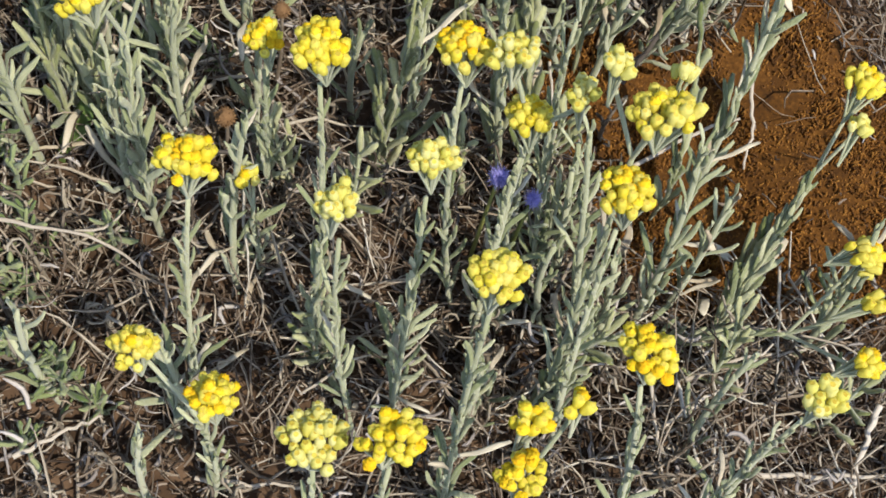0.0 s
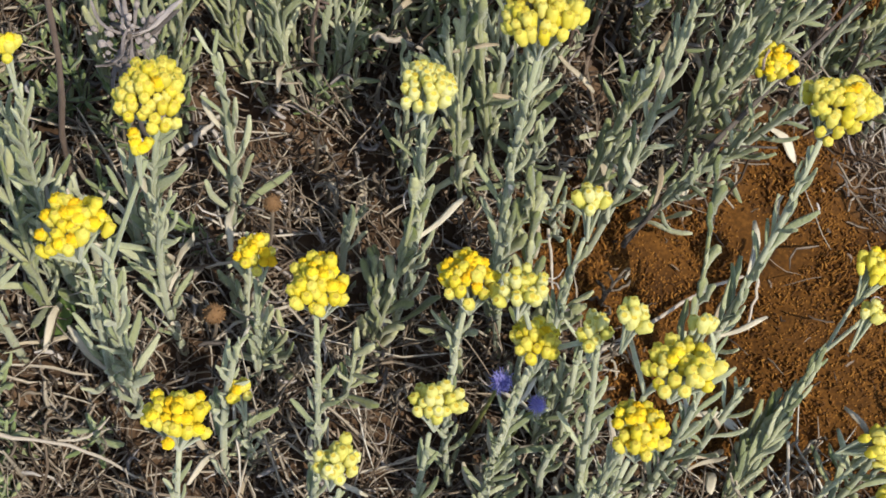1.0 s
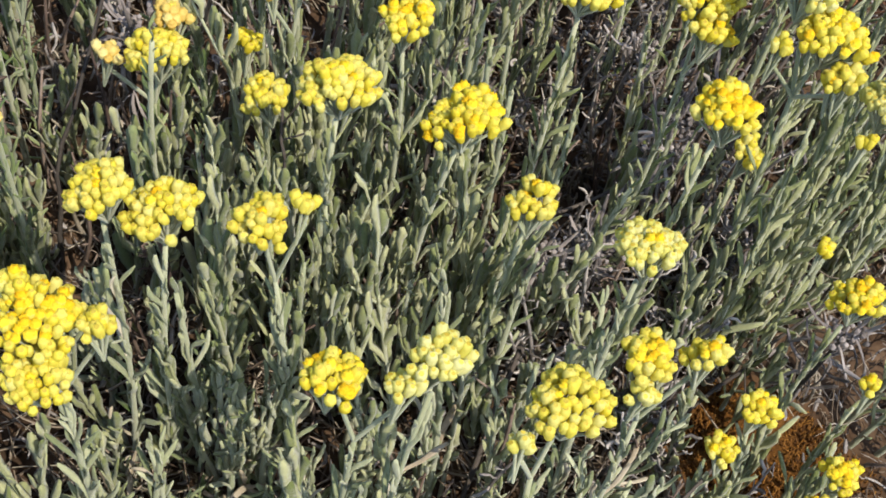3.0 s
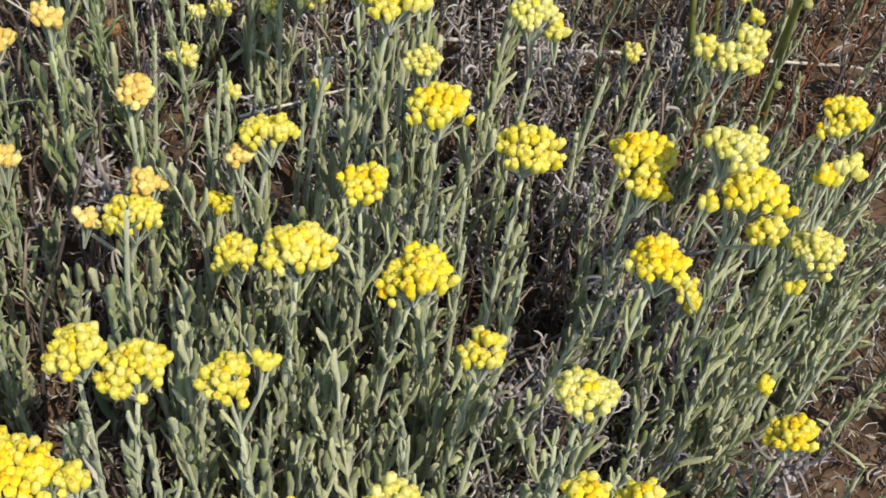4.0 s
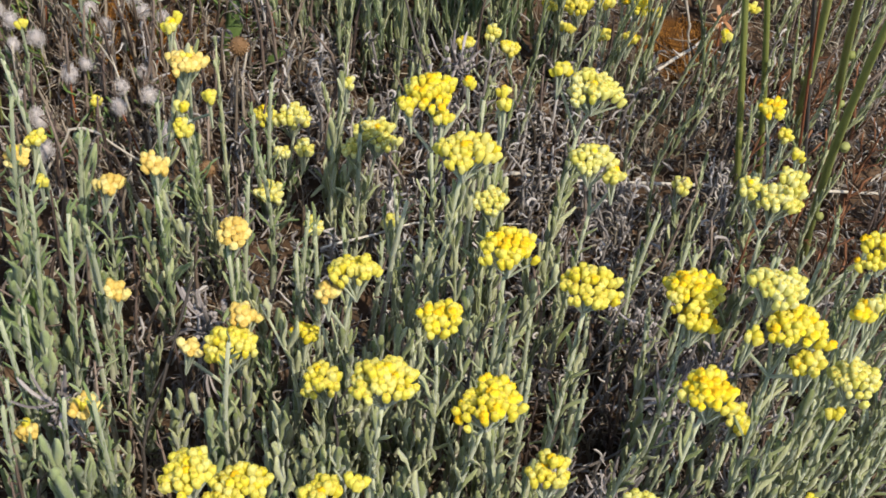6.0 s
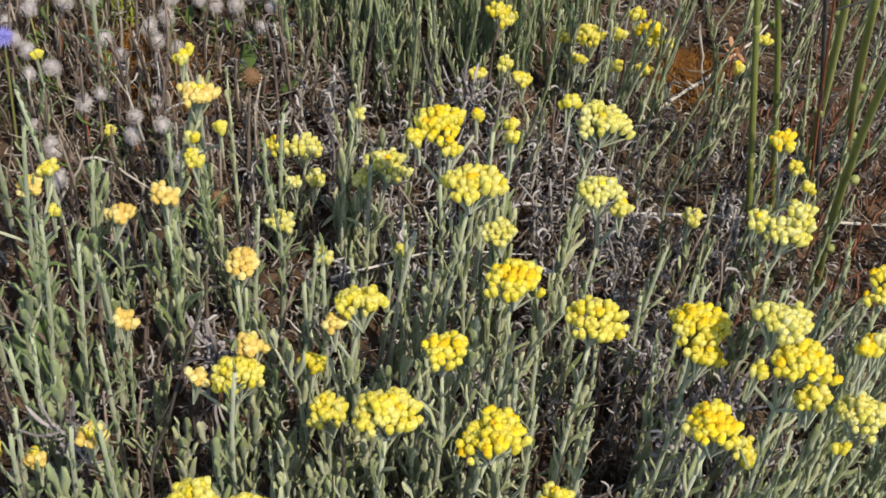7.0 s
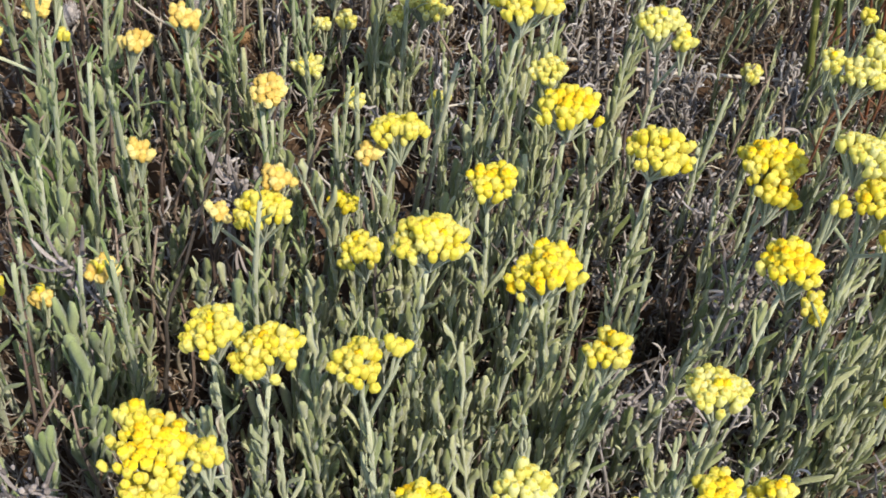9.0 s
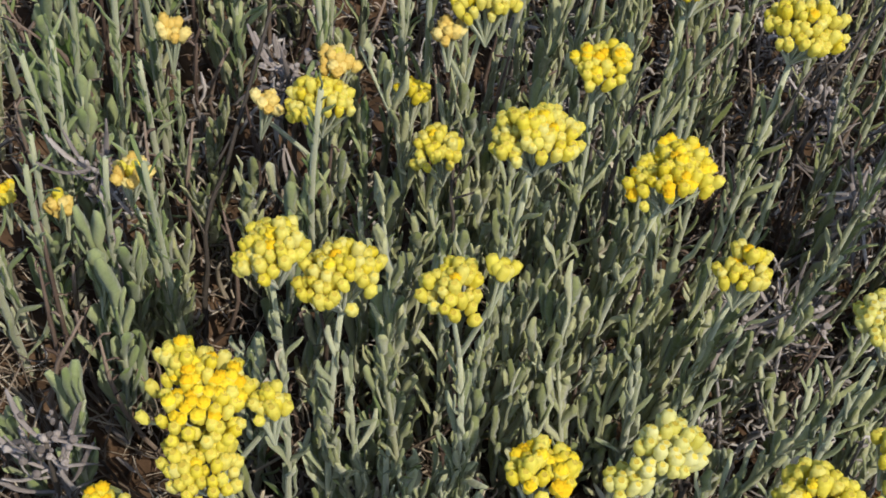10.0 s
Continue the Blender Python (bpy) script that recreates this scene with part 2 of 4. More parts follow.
def leaf_mesh(name, length, width, curl, mat=FELT, fold=0.25):
    """A blunt felted strap leaf along +y, rising from the origin."""
    u = np.linspace(0, 1, 7)
    line = np.stack([0.04 * length * np.sin(u * 6 + 9 * curl), length * u * (1 - 0.12 * abs(curl) * u), curl * length * 0.55 * u ** 2 + 0.035 * length * np.sin(u * 8 + 5 * curl)], -1)[None]
    shape = width * 0.5 * np.array([0.45, 0.55, 0.70, 0.90, 1.06, 1.0, 0.50])
    v, q = tubes(line, shape[None], shape[None] * 0.24 + 0.0002, np.array([[0, 0, 1.0]]), 6)
    v[:, 2] += fold * np.abs(v[:, 0])
    me = mesh_from(name, v, q, mat)
    LEAF_SHAPES[me.name] = (v, q)
    return me


LEAVES = [leaf_mesh("leaf", 0.030, 0.0042, c) for c in (0.35, 0.05, -0.25, 0.6, -0.5)]
DRYLEAF = material("dry_leaf", [(0.30, 0.24, 0.16), (0.55, 0.50, 0.38)], rough=0.8, bump=0.3, grain=700)
DRY_LEAVES = [leaf_mesh("dry_leaf", 0.028, 0.0042, c, DRYLEAF, 0.5) for c in (-0.9, 0.9)]


def pieces_mesh(name, v, q, mi, mats, smooth=True):
    """A mesh of quads with several materials."""
    me = mesh_from(name, v, q, mats[0], smooth)
    for m in mats[1:]:
        me.materials.append(m)
    me.polygons.foreach_set("material_index", np.asarray(mi, dtype=np.int32))
    return me


def button_shape(openness):
    """One papery flower button along +z: rows of overlapping pointed bracts round a disc."""
    seg = 10
    prof = [(0.16, 0.0), (0.56, 0.10), (0.82, 0.42), (0.79, 0.48), (0.98, 0.88), (0.93, 0.96), (0.99, 1.28), (0.84, 1.56), (0.44, 1.72), (0.18, 1.66)]
    if openness:
        prof = [(0.16, 0.0), (0.56, 0.10), (0.82, 0.42), (0.79, 0.48), (0.98, 0.90), (0.94, 0.98), (1.08, 1.42), (0.84, 1.36), (0.76, 1.62), (0.34, 1.78)]
    v, q, mi = [], [], []
    for k, (r, z) in enumerate(prof):
        for s in range(seg):
            a = 2 * math.pi * s / seg
            wave = math.cos(5 * a + (k // 2) * math.pi)
            rr = r * (1 + 0.05 * wave) * 0.0024
            v.append((rr * math.cos(a), rr * math.sin(a), (z + (0.10 if k < 8 or openness else 0.03) * wave * (k > 0)) * 0.0038))
    for k in range(len(prof) - 1):
        for s in range(seg):
            q.append((k * seg + s, k * seg + (s + 1) % seg, (k + 1) * seg + (s + 1) % seg, (k + 1) * seg + s))
            mi.append(1 if k >= (6 if openness else 8) else 0)
    t = (len(prof) - 1) * seg
    for c in ((0, 1, 2, 3), (0, 3, 4, 9), (4, 5, 8, 9), (5, 6, 7, 8)):
        q.append(tuple(t + i for i in c))
        mi.append(1)
    return np.array(v), np.array(q), np.array(mi)


SHAPES = (button_shape(0), button_shape(1))


def button_mesh(name, openness, bract, disc):
    me = pieces_mesh(name, *SHAPES[openness], [bract, disc])
    me["open"] = openness
    return me


BUD_P = button_mesh("flower_button", 0, PALE, TIP)
BUD_L = button_mesh("flower_button", 0, LEMON, TIP)
BUD_Y = button_mesh("flower_button", 0, YELLOW, TIP)
OPEN_Y = button_mesh("flower_button", 1, YELLOW, ORANGE)
OPEN_P = button_mesh("flower_button", 1, LEMON, ORANGE)
OLD = button_mesh("flower_button", 1, TAN, TAN)
BLOOM = {"p": ([BUD_P] * 12 + [OPEN_P], "pale lemon-yellow"), "m": ([BUD_L] * 7 + [BUD_Y] * 3 + [OPEN_Y], "lemon-yellow"),
         "y": ([BUD_Y] * 6 + [OPEN_Y] * 3, "bright yellow"), "w": ([BUD_Y, BUD_L, BUD_L, OPEN_P] + [OPEN_Y] * 2 + [BUD_Y], "fully open golden-yellow"),
         "o": ([OLD] * 5 + [BUD_Y], "faded tan-yellow")}


def turn_to(d, spin=0.0):
    return Vector(d).to_track_quat("Z", "Y").to_matrix().to_4x4() @ Matrix.Rotation(spin, 4, "Z")


def leaf_pose(at, out, scale, width=1.0):
    """A leaf at a point, its length along a direction."""
    y = Vector(out).normalized()
    x = y.cross(Vector((0, 0, 1)))
    x = x.normalized() if x.length > 1e-4 else Vector((1, 0, 0))
    z = x.cross(y)
    m = Matrix((x, y, z)).transposed().to_4x4()
    m.translation = at
    return m @ Matrix.Diagonal((scale * width, scale, scale, 1))


def leafy_stalk(plant, pts, radius, n_leaves, size, spread, dry=0.06, low=0.12, high=0.97, far_off=False):
    """A felted stalk through the points (relative to the plant), with its leaves as sub-parts."""
    pts = np.asarray(pts, dtype=float)
    t = np.linspace(0, 1, 9)
    b = (1 - t)[:, None] ** 2 * pts[0] + 2 * (t * (1 - t))[:, None] * pts[1] + (t ** 2)[:, None] * pts[2]
    r = radius * (1.25 - 0.5 * t)
    v, q = tubes(b[None], r[None], r[None], np.array([[1.0, 0.3, 0.0]]), 6)
    stalk = part("stem", mesh_from("stem", v, q, STALK), plant)
    a = random.random() * 6.28
    vs, qs, count = [], [], 0
    for k in range(n_leaves):
        u = low + (high - low) * (k + random.random() * 0.6) / n_leaves
        at = (1 - u) ** 2 * pts[0] + 2 * u * (1 - u) * pts[1] + u * u * pts[2]
        d = unit(2 * (1 - u) * (pts[1] - pts[0]) + 2 * u * (pts[2] - pts[1]))
        a += 2.4 + random.uniform(-0.4, 0.4)
        e1 = unit(np.cross(d, [0.3, 1, 0]))
        e2 = np.cross(d, e1)
        lean = radians(spread * random.uniform(0.55, 1.35) * (1.9 - 1.4 * u))
        out = d * math.cos(lean) + (e1 * math.cos(a) + e2 * math.sin(a)) * math.sin(lean)
        s = size * (1.08 - 0.52 * u ** 1.5) * random.uniform(0.75, 1.2)
        is_dry = random.random() < dry * (2.2 - 2 * u)
        data = random.choice(DRY_LEAVES if is_dry else LEAVES)
        if is_dry:
            out = out + np.array([0, 0, -0.7])
        pm = leaf_pose(at, out, s * 1.08, 0.64 + 0.14 * u)
        if not far_off:
            part("leaf", data, stalk, pm)
            continue
        lv, lq = LEAF_SHAPES[data.name]
        mm = np.array(pm)
        vs.append(lv @ mm[:3, :3].T + mm[:3, 3])
        qs.append(lq + count)
        count += len(lv)
    if vs:
        part("foliage", mesh_from("foliage", np.concatenate(vs), np.concatenate(qs), FELT_GREEN if plant.location.x < -0.09 else FELT_STUFF), plant)
    return stalk


def corymb(plant, top, width, kind, axis, far_off=False):
    """A flat-topped cluster of upright papery buttons in a few lobes, on short forking pedicels."""
    names, tone = BLOOM[kind]
    count = max(5, int(0.98 * (width / 0.0035) ** 2))
    m = Matrix.Translation(top) @ turn_to(axis, random.random() * 6.28)
    ph, ph2, flat = random.random() * 6.28, random.random() * 6.28, random.uniform(0.82, 1.0)
    n_lobes = max(1, round((width / 0.0088) ** 1.5))
    reach = 0.52 * width - 0.0016
    lobes = []
    for j in range(n_lobes):
        r, a = 0.74 * reach * math.sqrt((j + 0.4) / n_lobes), j * 2.4 + ph + random.uniform(-0.4, 0.4)
        lobes.append((r * math.cos(a), r * math.sin(a), random.uniform(-0.0024, 0.0024) if n_lobes > 1 else 0.0))
    spots = []
    for k in range(count):
        r = math.sqrt((k + 0.4) / count)
        a = k * 2.39996 + random.uniform(-0.12, 0.12)
        r = r * (0.96 + 0.10 * math.cos(3 * a + ph) + 0.10 * math.cos(2 * a + ph2)) + random.uniform(-0.04, 0.04)
        x, y = reach * r * math.cos(a), reach * r * math.sin(a) * flat
        cx, cy, cz = min(lobes, key=lambda c: (c[0] - x) ** 2 + (c[1] - y) ** 2)
        x, y = cx + (x - cx) * 0.86, cy + (y - cy) * 0.86
        off = math.hypot(x - cx, y - cy)
        if n_lobes > 1 and off > 0.0052 and random.random() < 0.4:
            continue
        z = cz - 0.20 * width * r * r - 35 * off * off + random.uniform(-0.0012, 0.0012)
        spots.append((x, y, z, r, 0.45 * x + 0.7 * (x - cx), 0.45 * y + 0.7 * (y - cy)))
    mid = [sum(p[i] for p in spots) / len(spots) for i in range(3)]
    spots = [(x - mid[0], y - mid[1], z - mid[2] - 0.0024, r, tx, ty) for x, y, z, r, tx, ty in spots]
    t = np.linspace(0, 1, 4)[:, None]
    lines = []
    for x, y, z, r, tx, ty in spots[::2]:
        fork = np.array([x * 0.45, y * 0.45, z * 0.5 - 0.009])
        lines.append((1 - t) ** 2 * np.array([0, 0, -0.019]) + 2 * t * (1 - t) * fork + t ** 2 * np.array([x, y, z + 0.0006]))
    lines = np.array(lines)
    w = np.full(lines.shape[:2], 0.0006)
    v, q = tubes(lines, w, w, np.tile([0.3, 1.0, 0.1], (len(lines), 1)), 5)
    joined = [(v, q, np.zeros(len(q), dtype=int))]
    mats = [STALK, LEMON, YELLOW, ORANGE, TAN, TIP, PALE]
    head = None if far_off else part("flower_head", mesh_from("flower_head", v, q, STALK), plant, m, tone + " flower head of papery buttons")
    hot = random.uniform(0.5, 0.9) if kind == "w" else random.uniform(0.1, 0.45)
    for x, y, z, r, tx, ty in spots:
        tilt = Vector((tx + random.uniform(-0.0025, 0.0025), ty + random.uniform(-0.0025, 0.0025), 0.55 * width + 0.003))
        if r < hot:
            data = random.choice(names[-3:] if kind != "p" else names)
        else:
            data = random.choice(names[:3] if kind == "w" else names[:-1])
        s = random.uniform(0.66, 0.86)
        pm = Matrix.Translation((x, y, z)) @ turn_to(tilt, random.random() * 6.28) @ Matrix.Diagonal((1.04 * s, 1.04 * s, s * random.uniform(0.95, 1.35), 1))
        if not far_off:
            part("flower_button", data, head, pm)
            continue
        sv, sq, smi = SHAPES[data["open"]]
        pair = np.array([mats.index(data.materials[0]), mats.index(data.materials[1])])
        mm = np.array(pm)
        joined.append((sv @ mm[:3, :3].T + mm[:3, 3], sq + sum(len(g[0]) for g in joined), pair[smi]))
    if far_off:
        data = pieces_mesh("flower_head", np.concatenate([g[0] for g in joined]), np.concatenate([g[1] for g in joined]), np.concatenate([g[2] for g in joined]), mats)
        head = part("flower_head", data, plant, m, tone + " flower head of papery buttons")
    return head


def lean_at(x, y):
    """The plants on the open slope bend outwards over it; the rest stand almost upright."""
    return 0.03 + (1.2 if y < 0.42 else 0.45) * min(0.3, max(0.0, x - 0.05)) - 0.35 * min(0.2, max(0.0, -x - 0.15)), 0.10 + 0.16 * min(1, max(0, (0.48 - y) / 0.14))


def everlasting(*heads, leaves=None, lean=None):
    """One flowering everlasting: a leafy stalk that forks under its heads (x, y, z, width, bloom)."""
    cx, cy, cz = (sum(h[i] * h[3] for h in heads) / sum(h[3] for h in heads) for i in range(3))
    g0 = float(ground_z(cx, cy))
    lean = lean or lean_at(cx, cy)
    high = max(0.035, cz - g0)
    lx, ly = lean[0] + random.uniform(-0.06, 0.06), lean[1] + random.uniform(-0.07, 0.07)
    bx, by = cx - lx * high, cy - ly * high
    base = Vector((bx, by, float(ground_z(bx, by)) - 0.004))
    big = max(heads, key=lambda h: h[3])
    tone = BLOOM[big[4]][1]
    size = "tall " if high > 0.19 else "short " if high < 0.1 else ""
    several = "several flower heads" if len(heads) > 1 else "one flower head"
    plant = empty("everlasting_plant", base, "%severlasting with %s, %s, grey-felted leaves" % (size, several, tone), "flower", "flowering everlastings")
    fork = Vector((cx, cy, cz)) - base - Vector((lx * 0.02, ly * 0.02, 0.020 if len(heads) == 1 else 0.040))
    bend = fork * 0.5 + Vector((random.uniform(-0.012, 0.012), random.uniform(-0.012, 0.012), 0))
    n = leaves if leaves is not None else int(12 + high * 85)
    stem = leafy_stalk(plant, [(0, 0, 0), bend, fork], 0.0008 + 0.0006 * min(1, big[3] / 0.03), n + (9 if cy < 0.36 else 0), (0.80 if cy < 0.36 and cx < -0.1 else 0.52 if cy < 0.30 else 0.68) + high * 0.9, 12, high=0.90, far_off=cy > 0.47)
    if 0.30 < cy < 0.80 and high > 0.09:
        k = 1 if cx > 0.05 and cy < 0.66 else random.randint(0, 2) if cy > 0.58 else random.randint(2, 4) if cy > 0.42 else 2
        ka = rng.uniform(0, 6.283, max(1, k))
        v, q = shoots(base.x + 0.012 * np.cos(ka), base.y + 0.012 * np.sin(ka), high * 0.66, 0.023, 0.0043, 17, 16, (lx, ly), shift=0.0)
        part("foliage", mesh_from("foliage", v - np.array(base), q, FELT_STUFF), plant, None, "leafy side shoots")
    for x, y, z, w, kind in heads:
        top = Vector((x, y, z)) - base
        if len(heads) > 1:
            t = np.linspace(0, 1, 5)[:, None]
            mid = fork + (top - fork) * 0.4 + Vector((0, 0, -0.004))
            e = top - Vector((0, 0, 0.012))
            line = (1 - t) ** 2 * np.array(fork) + 2 * t * (1 - t) * np.array(mid) + t ** 2 * np.array(e)
            v, q = tubes(line[None], np.full((1, 5), 0.0009), np.full((1, 5), 0.0009), np.array([[0.2, 1, 0.1]]), 6)
            part("branch", mesh_from("branch", v, q, STALK), plant)
        corymb(plant, top, w, kind, far_off=cy > 0.47, axis=Vector((lx + random.uniform(-0.15, 0.15), ly + 0.10 + random.uniform(-0.12, 0.12), 1.0)))
    return plant


# ---- undergrowth ----
def scatter(n, x0, x1, y0, y1, keep=None):
    x, y = rng.uniform(x0, x1, n), rng.uniform(y0, y1, n)
    if keep is not None:
        ok = rng.uniform(0, 1, n) < keep(x, y)
        x, y = x[ok], y[ok]
    return x, y


def litter(n, lo, hi, r0, r1, rise, keep, box=(-0.75, 0.75, -0.15, 1.6), curl=0.35, lift=0.012, sides=3, k=6, flat=1.0):
    """Loose strands lying criss-cross near the ground."""
    x, y = scatter(n, *box, keep)
    n = len(x)
    a, length = rng.uniform(0, 6.283, n), rng.uniform(lo, hi, n)
    climb = np.abs(rng.normal(0, rise, n))
    u = np.linspace(-0.5, 0.5, k)
    bend = rng.normal(0, curl, (n, 2))
    dx, dy = np.cos(a)[:, None], np.sin(a)[:, None]
    s = length[:, None] * u
    c = length[:, None] * (u ** 2 - 0.08)
    lx = x[:, None] + dx * s - dy * c * bend[:, :1] * 2
    ly = y[:, None] + dy * s + dx * c * bend[:, :1] * 2
    lz = ground_z(lx, ly) + np.abs(rng.normal(0, lift, n))[:, None] + 0.002 + (u + 0.5) * (climb * length)[:, None] + c * bend[:, 1:] * 0.8
    kink = rng.normal(0, 0.018, (n, k, 3)) * length[:, None, None]
    lx, ly, lz = lx + kink[..., 0], ly + kink[..., 1], lz + kink[..., 2] * 0.6
    lz = np.maximum(lz, ground_z(lx, ly) + 0.0005)
    r = rng.uniform(r0, r1, n)[:, None] * np.interp(np.linspace(0, 5, k), np.arange(6), np.array([0.7, 1, 1, 0.95, 0.8, 0.4]))[None]
    return tubes(np.stack([lx, ly, lz], -1), r, r * flat, unit(rng.normal(0, 0.5, (n, 3)) + np.array([0, 0, 0.8])), sides)


def shoots(x, y, height, leaf_len, leaf_w, per, spread, lean=(0.03, 0.09), flop=0.0, shift=0.25, curl=0.0):
    """Leafy sterile shoots: arrays of leaves on thin stalks."""
    n = len(x)
    z = ground_z(x, y)
    h = height * rng.uniform(0.6, 1.25, n)
    d = np.stack([lean[0] + shift * np.clip(x - 0.05, 0, 0.3) + rng.normal(0, 0.10, n), lean[1] + rng.normal(0, 0.09, n), np.ones(n)], -1)
    d = unit(d)
    base = np.stack([x, y, z], -1)
    u = np.linspace(0, 1, 5)
    bendv = np.stack([rng.normal(0, 0.05, n), rng.normal(0, 0.05, n), np.zeros(n)], -1)
    line = base[:, None] + d[:, None] * (h[:, None] * u)[..., None] + bendv[:, None] * ((u * (1 - u)) * h[:, None])[..., None] * 6
    r = np.tile(np.array([1, 0.95, 0.85, 0.75, 0.4]) * 0.0013, (n, 1))
    sv, sq = tubes(line, r, r, np.tile([1.0, 0.2, 0], (n, 1)), 4)
    m = n * per
    uu = np.tile((np.arange(per) + 0.5) / per, n) * 0.9 + 0.1 + rng.uniform(-0.03, 0.03, m)
    own = np.repeat(np.arange(n), per)
    at = base[own] + d[own] * (h[own] * uu)[:, None] + bendv[own] * (uu * (1 - uu) * h[own])[:, None] * 6
    ang = np.tile(np.arange(per) * 2.4, n) + rng.uniform(-0.5, 0.5, m) + own
    e1 = unit(np.cross(d, np.array([0.3, 1, 0])))[own]
    e2 = np.cross(d[own], e1)
    lean_a = np.radians(spread) * rng.uniform(0.5, 1.4, m) * (1.3 - 0.75 * uu)
    out = d[own] * np.cos(lean_a)[:, None] + (e1 * np.cos(ang)[:, None] + e2 * np.sin(ang)[:, None]) * np.sin(lean_a)[:, None]
    out[:, 2] -= flop * rng.uniform(0, 1, m)
    out = unit(out)
    ll = leaf_len * rng.uniform(0.65, 1.25, m) * (1.1 - 0.35 * uu)
    k = 6 if curl else 5
    v = np.linspace(0, 1, k)
    sag = rng.normal(0.1, 0.35, m)
    leaf = at[:, None] + out[:, None] * (ll[:, None] * v)[..., None]
    if curl:
        span = curl * rng.choice([-1, 1], m)[:, None] * rng.uniform(0.4, 1.6, m)[:, None]
        aside = unit(np.cross(out, rng.normal(0, 1, (m, 3))))
        leaf = at[:, None] + ll[:, None, None] * (out[:, None] * (np.sin(span * v) / span)[..., None] + aside[:, None] * ((1 - np.cos(span * v)) / span)[..., None])
    leaf[:, :, 2] += (ll * sag)[:, None] * v ** 2 * 0.45
    leaf += rng.normal(0, 0.028, (m, k, 3)) * (ll[:, None] * (v > 0))[..., None]
    wide = leaf_w * 0.5 * rng.uniform(0.75, 1.2, m)[:, None] * np.interp(v, np.linspace(0, 1, 5), [0.5, 0.68, 0.9, 1.06, 0.5])
    hint = np.cross(out, np.cross(np.array([0, 0, 1.0]), out)) + 0.01
    lv, lq = tubes(leaf, wide, wide * 0.28, hint, 4)
    return np.concatenate([sv, lv]), np.concatenate([sq, lq + len(sv)])


def bump_at(x, y, cx, cy, rx, ry):
    return np.exp(-(((x - cx) / rx) ** 2 + ((y - cy) / ry) ** 2))


def shoot_things(xs, ys, mat, label, *shape, **more):
    """Leafy shoots that can be told apart: a stalk and its foliage each."""
    for x, y in zip(xs, ys):
        base = np.array([x, y, float(ground_z(x, y))])
        v, q = shoots(np.array([x]), np.array([y]), *shape, **more)
        v, n = v - base, 20
        plant = empty("leafy_shoot", base, label, "foliage", "leafy shoots")
        part("stem", mesh_from("stem", v[:n], q[q.max(axis=1) < n], STALK), plant)
        part("foliage", mesh_from("foliage", v[n:], q[q.min(axis=1) >= n] - n, mat), plant)


def blob(cx, cy, rx, ry, soft=3.0):
    return lambda x, y: np.clip((1.15 - np.hypot((x - cx) / rx, (y - cy) / ry)) * soft, 0, 1)


def both(f, g):
    return lambda x, y: f(x, y) * g(x, y)


def off_moss(x, y):
    return 1 - 0.975 * moss_mask(x, y)


def patchy(x, y):
    return np.clip(0.45 + 0.9 * np.sin(x * 43 + 2 * np.sin(y * 31)) * np.sin(y * 52 + 1.5 * np.sin(x * 27)), 0.32, 1)


wide_view = blob(-0.02, 0.65, 0.62, 0.75)
v, q = litter(4200, 0.02, 0.08, 0.0002, 0.0006, 0.22, both(wide_view, off_moss), curl=0.18)
v2, q2 = litter(40000, 0.005, 0.028, 0.00025, 0.0008, 0.45, both(both(wide_view, off_moss), patchy), curl=0.3, lift=0.010, k=4)
v, q = np.concatenate([v, v2]), np.concatenate([q, q2 + len(v)])
v2, q2 = litter(11000, 0.006, 0.035, 0.00025, 0.0008, 0.45, both(off_moss, patchy), box=(-0.32, 0.26, 0.0, 0.48), curl=0.15, lift=0.012, k=5)
v, q = np.concatenate([v, v2]), np.concatenate([q, q2 + len(v)])
v2, q2 = litter(1300, 0.025, 0.09, 0.0004, 0.0009, 0.16, lambda x, y: (1 - 0.9 * moss_mask(x, y)) * np.clip(1.3 * bump_at(x, y, 0.10, 0.19, 0.09, 0.07) + 0.35 * bump_at(x, y, -0.05, 0.25, 0.16, 0.12) + 0.3 * bump_at(x, y, 0.17, 0.44, 0.07, 0.08), 0, 1), box=(-0.3, 0.28, 0.08, 0.55), curl=0.12, lift=0.010)
stuff("pale_straw", v2, q2, PALEWOOD_STUFF, "long bleached stalks lying criss-cross over the soil", "litter")
stuff("straw_litter", v, q, STRAW, "tangled dry straw and stalk bits on the soil", "litter")
v, q = litter(23000, 0.004, 0.015, 0.0004, 0.0013, 0.5, both(wide_view, off_moss), curl=0.5, lift=0.012, k=5, flat=0.35, sides=4)
stuff("dead_leaf_litter", v, q, GREYDRY, "curled grey dead leaves lying in the undergrowth", "litter")
v, q = litter(60000, 0.0015, 0.005, 0.0003, 0.0011, 0.4, both(blob(-0.02, 0.6, 0.45, 0.62), off_moss), curl=0.3, lift=0.004, k=3, flat=0.6)
v2, q2 = litter(14000, 0.0015, 0.006, 0.0003, 0.0012, 0.4, off_moss, box=(-0.24, 0.22, 0.04, 0.40), curl=0.3, lift=0.004, k=3, flat=0.6)
v, q = np.concatenate([v, v2]), np.concatenate([q, q2 + len(v)])
stuff("soil_crumbs", v, q, CRUMB, "crumbs of soil and broken plant bits", "litter")
mx, my = scatter(230000, -0.3, 0.30, 0.18, 1.08, moss_mask)
mz = ground_z(mx, my) - 0.0005
